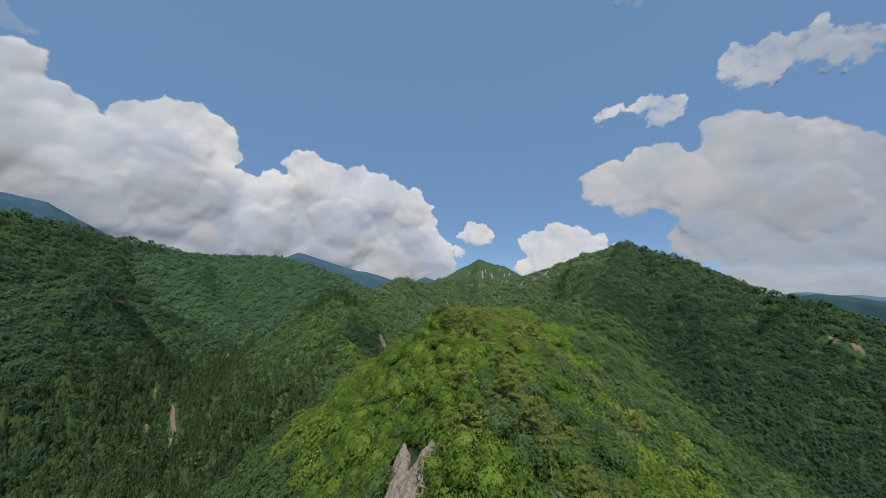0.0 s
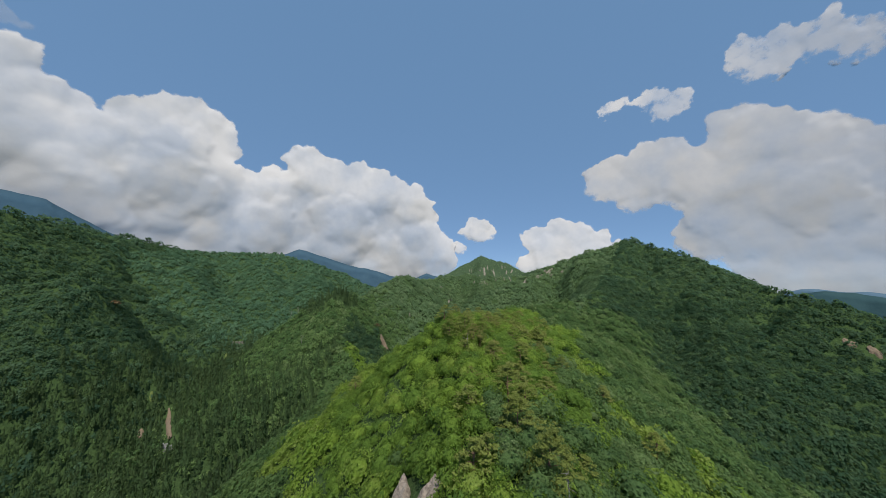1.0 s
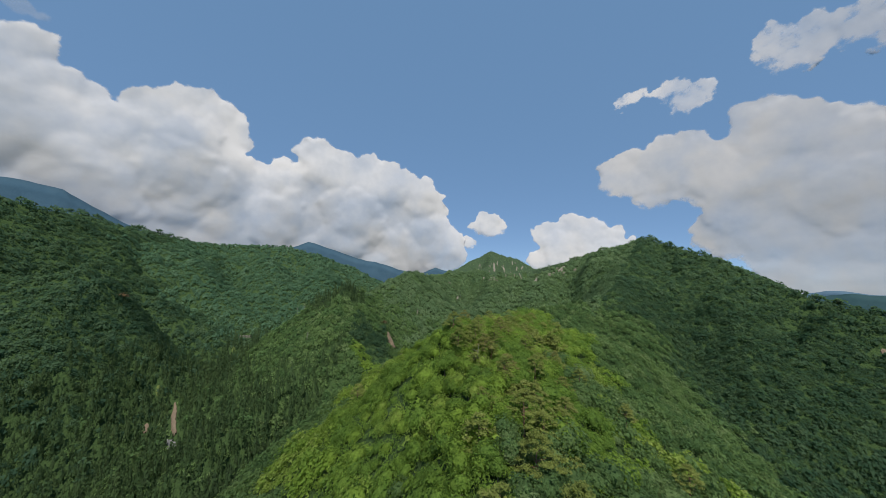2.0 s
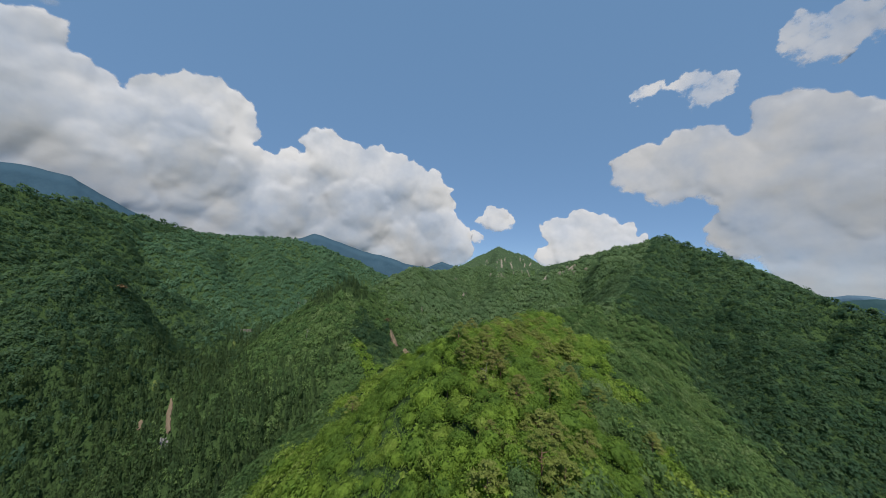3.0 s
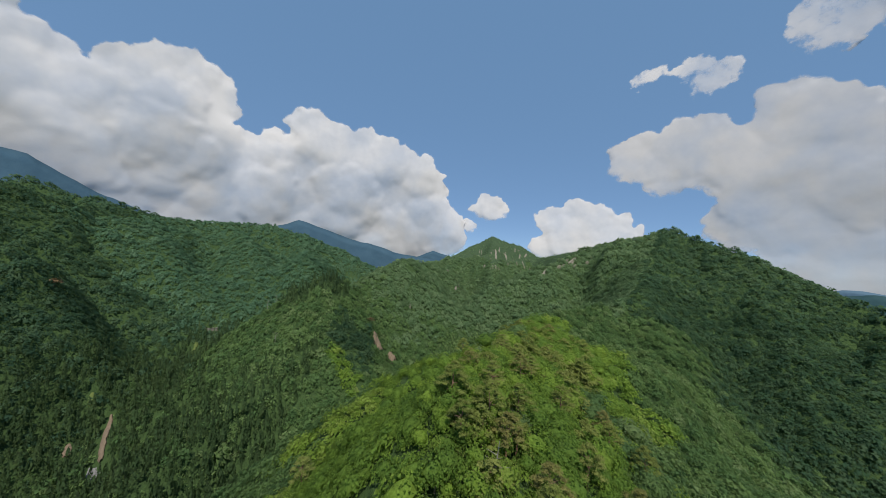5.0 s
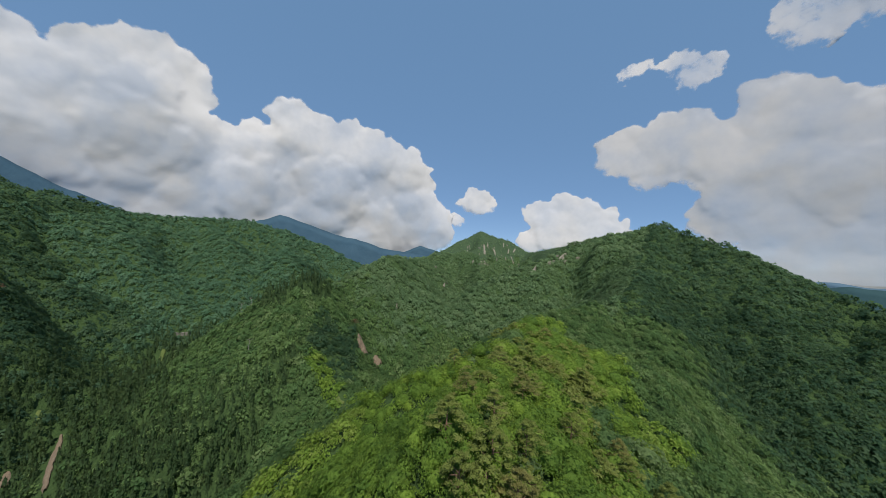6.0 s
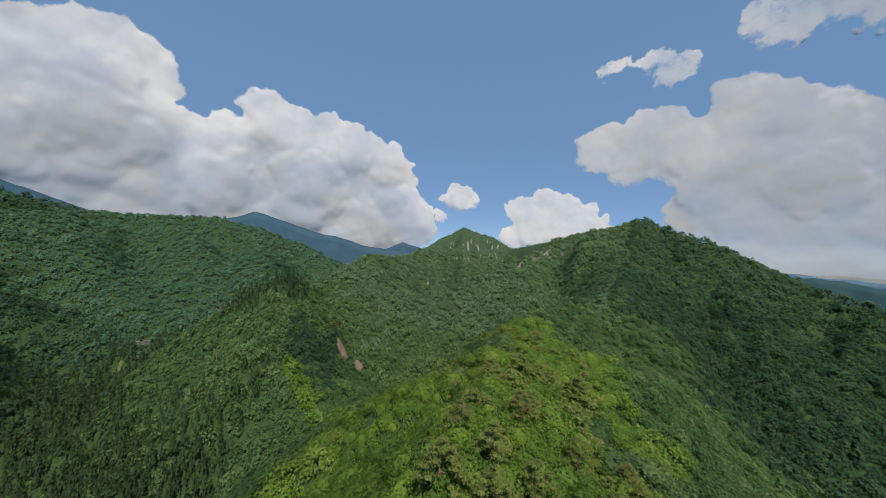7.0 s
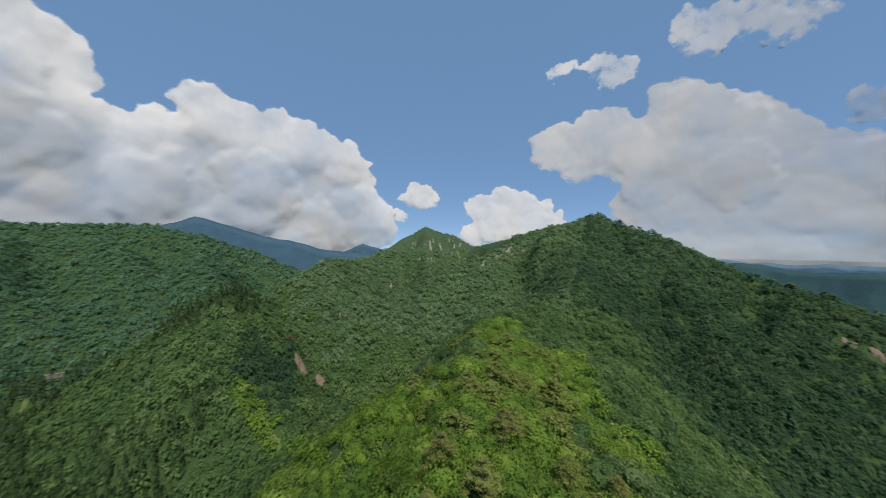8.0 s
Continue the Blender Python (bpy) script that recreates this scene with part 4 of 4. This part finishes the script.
# ---- far mountains ----
def mountain(name, label, crest, depth, drop, material, seed, shrink=0.88, hump=9, wave=40):
    """A far range: its crest line, falling away to both sides."""
    xs = []
    for (a, b) in zip(crest, crest[1:]):
        n = max(2, int(math.dist(a[:2], b[:2]) / 9))
        for i in range(n):
            xs.append([a[q] + (b[q] - a[q]) * i / n for q in range(3)])
    xs = np.array(xs + [list(crest[-1])])
    xs = (xs - (-1, 38, 14)) * shrink + (-1, 38, 14)
    xs[:, 2] += (fbm(xs[:, 0] / wave, xs[:, 1] / wave, 4, seed) - 0.5) * hump
    way = np.array([crest[-1][0] - crest[0][0], crest[-1][1] - crest[0][1]])
    way = way / np.linalg.norm(way)
    side = np.array([way[1], -way[0]])
    offs = np.linspace(-1, 1, 41)
    rows = []
    for o in offs:
        d = o * depth
        p = xs.copy()
        p[:, :2] += side * d
        rough = (fbm(p[:, 0] / 60, p[:, 1] / 60, 4, seed + 7) - 0.5) * 50 * min(1, abs(o) * 4)
        p[:, 2] -= drop * abs(o) ** 0.9 - rough
        rows.append(p)
    v = np.concatenate(rows)
    nx, ny = len(xs), len(offs)
    i = (np.arange(ny - 1)[:, None] * nx + np.arange(nx - 1)[None, :]).ravel()
    tris = np.concatenate([np.stack([i, i + 1, i + nx + 1], 1), np.stack([i, i + nx + 1, i + nx], 1)])
    return tagged(new(name, tri_mesh(name, v, tris, material, smooth=True)), label, "mountain", kind="structure")


# the blue of these ranges is haze held in their materials' colour
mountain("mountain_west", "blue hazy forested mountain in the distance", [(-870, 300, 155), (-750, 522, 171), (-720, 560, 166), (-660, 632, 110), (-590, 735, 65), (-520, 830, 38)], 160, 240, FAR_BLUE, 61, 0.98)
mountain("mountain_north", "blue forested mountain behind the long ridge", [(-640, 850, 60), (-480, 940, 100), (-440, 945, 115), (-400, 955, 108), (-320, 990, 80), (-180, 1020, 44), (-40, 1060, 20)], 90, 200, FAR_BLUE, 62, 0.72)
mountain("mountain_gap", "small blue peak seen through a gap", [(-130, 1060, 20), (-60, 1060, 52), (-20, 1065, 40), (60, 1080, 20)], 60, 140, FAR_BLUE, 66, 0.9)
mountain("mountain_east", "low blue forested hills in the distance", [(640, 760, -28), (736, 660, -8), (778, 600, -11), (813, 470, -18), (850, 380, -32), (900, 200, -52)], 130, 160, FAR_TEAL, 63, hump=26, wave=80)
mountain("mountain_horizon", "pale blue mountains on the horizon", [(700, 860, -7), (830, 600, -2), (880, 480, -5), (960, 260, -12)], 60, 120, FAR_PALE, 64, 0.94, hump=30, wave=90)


# ---- clouds ----
EYE = Vector((-1.0, 38.0, 14.0))


def puffs(blobs, seed, levels):
    """Each billow with smaller billows on its rim, and smaller ones on those."""
    rng = random.Random(seed)
    out = list(blobs)
    last = list(blobs)
    for n in range(levels):
        fresh = []
        for a, e, r in last:
            for _ in range((9, 6, 3)[n]):
                t = rng.uniform(-0.5, 3.6)
                q = r * rng.uniform(0.62, 0.95)
                s = r * rng.uniform(0.22, 0.48)
                fresh.append((a + q * math.cos(t) / math.cos(radians(e)), e + q * math.sin(t) * 0.9, s))
        out += fresh
        last = fresh
    return out


def blurred(f, times):
    for _ in range(times):
        f = (f * 2 + np.roll(f, 1, 0) + np.roll(f, -1, 0) + np.roll(f, 1, 1) + np.roll(f, -1, 1)) / 6
    return f


def cloud(label, blobs, seed, cell=0.2, levels=3, relief=0.12, soft=1.0, vapour=CLOUD, dull=1.0):
    """A billowing cloud bank: a near-flat sheet round EYE, its rounded puffs and ragged rim placed to fit the camera's
    view.
    """
    all_puffs = puffs([(a, e, r + 0.02 * soft) for a, e, r in blobs], seed, levels)
    a0, a1 = min(p[0] - 1.6 * p[2] for p in all_puffs) - 1.5, max(p[0] + 1.6 * p[2] for p in all_puffs) + 1.5
    e0, e1 = min(p[1] - 1.3 * p[2] for p in all_puffs) - 1.5, max(p[1] + 1.3 * p[2] for p in all_puffs) + 1.5
    az, el = np.arange(a0, a1, cell), np.arange(max(e0, -9.0), e1, cell)
    A, E = np.meshgrid(az, el)
    wob_a = (fbm(A / 2.2, E / 2.2, 5, seed) - 0.5) * 1.6 * soft + (fbm(A * 1.3, E * 1.3, 4, seed + 31) - 0.5) * 1.1
    wob_e = (fbm(A / 2.2 + 40, E / 2.2, 5, seed + 5) - 0.5) * 1.6 * soft + (fbm(A * 1.3 + 9, E * 1.3, 4, seed + 35) - 0.5) * 1.1
    H = np.zeros(A.shape)
    for a, e, r in all_puffs:
        i0, i1 = np.searchsorted(el, [e - r - 1, e + r + 1])
        c = math.cos(radians(e))
        j0, j1 = np.searchsorted(az, [a - (r + 1) / c, a + (r + 1) / c])
        if i1 <= i0 or j1 <= j0:
            continue
        da = (A[i0:i1, j0:j1] + wob_a[i0:i1, j0:j1] - a) * c
        de = E[i0:i1, j0:j1] + wob_e[i0:i1, j0:j1] - e
        H[i0:i1, j0:j1] = np.maximum(H[i0:i1, j0:j1], np.sqrt(np.maximum(r * r - da * da - de * de, 0)))
    mask = (H > 0.05).astype(float)
    body = blurred(mask, int(1.5 * soft * (0.25 / cell) ** 2) + 2)
    # the undersides dissolve slowly
    faint = blurred(mask, int(60 * soft * (0.25 / cell) ** 2))
    under = np.clip(np.gradient(faint, cell)[0] / 0.22, 0, 1)
    body = body * (1 - under) + np.minimum(body, faint) * under
    # smaller billows all over the body, calmer towards its base
    rng = np.random.default_rng(seed)
    inner = np.argwhere(H > 0.15)
    low = np.clip(1 - (E - 3) / 15, 0, 1) * (1.0 if soft > 0.9 else 0.3)
    deep = np.cumsum(mask[::-1], 0)[::-1] * cell
    grey = blurred(np.clip((deep - 3.2 + 11 * (fbm(A / 17, E / 3.6, 3, seed + 51) - 0.5)) / 5.5, 0, 1), 24) * (dull if soft > 0.9 else 0.3)
    area = len(inner) * cell * cell
    for r0, gain in ((2.4, 0.5), (1.4, 0.5), (0.8, 0.5), (0.45, 0.45)):
        if r0 > 2.2 * soft + 0.4:
            continue
        base = H.copy()
        for n in range(int(area / (r0 * r0 * 1.3))):
            i, j = inner[rng.integers(0, len(inner))]
            calm = 1 - 0.75 * max(low[i, j], 0.9 * grey[i, j])
            r = r0 * rng.uniform(0.6, 1.3)
            k = int(r / cell) + 1
            i0, i1, j0, j1 = max(i - k, 0), i + k + 1, max(j - k, 0), j + k + 1
            c = math.cos(radians(E[i, j]))
            d2 = ((A[i0:i1, j0:j1] + 0.6 * (wob_a[i0:i1, j0:j1] - wob_a[i, j]) - A[i, j]) * c) ** 2 + (E[i0:i1, j0:j1] + 0.6 * (wob_e[i0:i1, j0:j1] - wob_e[i, j]) - E[i, j]) ** 2
            bump = np.sqrt(np.maximum(r * r - d2, 0))
            H[i0:i1, j0:j1] = np.maximum(H[i0:i1, j0:j1], np.where(bump > 0, base[i, j] * 0.92 + (bump * gain - r * 0.25 * gain) * calm, 0))
    H = np.maximum(H, 0.92 * blurred(H, 260) * (mask > 0))
    bulk = (fbm(A / 9, E / (5.5 - 2.5 * low), 3, seed + 17) - 0.5) * 2.1 * np.clip(H / 2, 0, 1) * soft
    H = blurred(H, 2) + blurred(bulk, 3)
    # the way each puff faces, tilted down where deep or low to imitate grey shade
    gy, gx = np.gradient(blurred(H, 4), cell)
    gx = gx / np.cos(np.radians(E))
    ar, er = np.radians(A), np.radians(E)
    out = np.stack([np.sin(ar) * np.cos(er), np.cos(ar) * np.cos(er), np.sin(er)], 2)
    right = np.stack([np.cos(ar), -np.sin(ar), 0 * ar], 2)
    up = np.cross(right, out)
    ease = 0.55 / (1 + 0.3 * np.hypot(gx, gy))
    gx, gy = gx * ease, gy * ease
    N = -out - right * gx[..., None] - up * (gy + 0.55 * grey + 0.3 * low - 0.42)[..., None]
    N /= np.linalg.norm(N, axis=2, keepdims=True)
    far = 985 / np.cos(er) - np.maximum(H, 0) * 17 * relief
    P = np.array(EYE) + out * far[..., None]
    keep = body > 0.02
    ny, nx = A.shape
    i = np.arange(ny - 1)[:, None] * nx + np.arange(nx - 1)[None, :]
    i = i[keep[:-1, :-1] & keep[1:, :-1] & keep[:-1, 1:] & keep[1:, 1:]]
    tris = np.concatenate([np.stack([i, i + nx + 1, i + 1], 1), np.stack([i, i + nx, i + nx + 1], 1)])
    used, inv = np.unique(tris, return_inverse=True)
    me = tri_mesh("cloud", P.reshape(-1, 3)[used], inv.reshape(-1, 3), vapour, smooth=True, vectors=N.reshape(-1, 3)[used], body=body.ravel()[used])
    return tagged(new("cloud", me), label, "cloud", "clouds")


cloud("long bank of white cumulus with grey undersides", [(-59.2, 21.6, 3.8), (-56.2, 18.5, 4.7), (-59.2, 14.2, 6.5), (-51.5, 16.3, 5.2), (-45.3, 20.3, 3.9), (-41.0, 22.1, 4.1), (-38.4, 20.5, 2.9), (-43.5, 14.1, 7.4), (-52.9, 10.1, 7.0), (-60.5, 6.8, 5.8), (-29.5, 14.5, 4.1), (-22.5, 17.0, 5.4), (-13.6, 15.6, 5.6), (-7.3, 13.6, 4.8), (-18.2, 10.3, 7.2), (-30.8, 8.9, 6.8), (-5.9, 8.1, 5.1), (-1.7, 5.2, 4.1), (-11.9, 3.7, 6.0), (-38.4, 7.8, 6.1), (-25.3, 4.8, 5.5), (-47.6, 6.3, 5.0), (-63.5, 19.6, 4.3), (-35.2, 16.6, 1.8), (-36.0, 15.0, 2.2)], 71, dull=0.85)
cloud("towering white cumulus bank with a grey base", [(29.2, 16.8, 3.5), (36.3, 17.2, 4.4), (33.0, 13.9, 3.0), (40.0, 15.1, 4.6), (46.7, 17.9, 5.0), (50.3, 16.7, 4.0), (43.5, 13.0, 5.2), (51.3, 10.9, 5.7), (55.8, 12.7, 3.6), (58.0, 10.4, 3.1), (61.2, 9.7, 3.1), (63.2, 8.7, 3.5), (40.7, 6.4, 3.0), (45.4, 6.5, 4.4), (51.3, 4.5, 4.5), (56.2, 4.8, 4.5), (60.3, 3.1, 4.0), (63.8, 2.9, 3.9), (46.6, 2.5, 3.6), (67.4, 6.2, 4.9), (50.0, 0.5, 4.0), (57.0, 0.5, 4.0), (64.0, 0.5, 4.0), (71.0, 2.0, 5.0), (47.0, -1.6, 2.6), (53.5, -1.6, 2.6), (60.0, -1.6, 2.6), (66.5, -1.6, 2.6), (73.0, -1.6, 2.6)], 72, vapour=CLOUD_GREY, dull=1.0)
cloud("ragged white cumulus fragment in the blue", [(47.7, 27.7, 2.3), (47.0, 29.4, 1.6), (51.0, 28.3, 2.1), (53.6, 27.5, 2.3), (56.9, 25.9, 2.1), (58.5, 25.7, 1.6), (49.4, 26.2, 1.4), (55.5, 25.1, 1.2)], 73, cell=0.18, soft=0.7, vapour=CLOUD_THIN)
cloud("white cumulus fragment near the bank", [(61.8, 16.6, 1.3), (63.0, 14.2, 1.9), (64.3, 15.4, 2.0)], 74, cell=0.18, soft=0.7, vapour=CLOUD_THIN)
cloud("thin ragged wisp of white cloud", [(29.5, 27.4, 1.4), (32.0, 27.7, 1.2), (35.3, 27.4, 1.4), (37.9, 25.8, 2.0), (39.8, 26.4, 1.5), (37.2, 24.6, 1.0), (40.1, 27.4, 0.8)], 75, cell=0.15, soft=0.75, vapour=CLOUD_THIN)
cloud("small flat white cloud above the peak", [(6.2, 10.0, 2.2), (4.7, 9.8, 1.5), (8.1, 9.8, 1.4)], 76, cell=0.15, soft=0.5)
cloud("tiny shred of white cloud above the peak", [(3.0, 6.6, 1.2), (2.2, 7.1, 0.8)], 77, cell=0.12, soft=0.35)
cloud("low white cumulus behind the hill", [(17.0, 8.0, 2.4), (20.8, 9.3, 2.4), (23.7, 8.2, 2.7), (26.4, 6.7, 2.4), (18.9, 5.5, 3.5), (23.6, 4.9, 3.9), (16.0, 3.6, 2.2), (28.2, 3.8, 2.8)], 78, cell=0.18, soft=0.6)
cloud("faint torn veil at the bank's edge", [(-59.1, 27.3, 0.9), (-57.9, 26.9, 0.7), (-59.8, 28.0, 0.8)], 79, cell=0.15, soft=0.8, vapour=CLOUD_VEIL)
cloud("faint high wisp of cloud", [(34.0, 41.6, 0.9), (36.0, 40.2, 0.7), (33.0, 41.1, 0.6)], 80, cell=0.15, soft=0.8, vapour=CLOUD_VEIL)
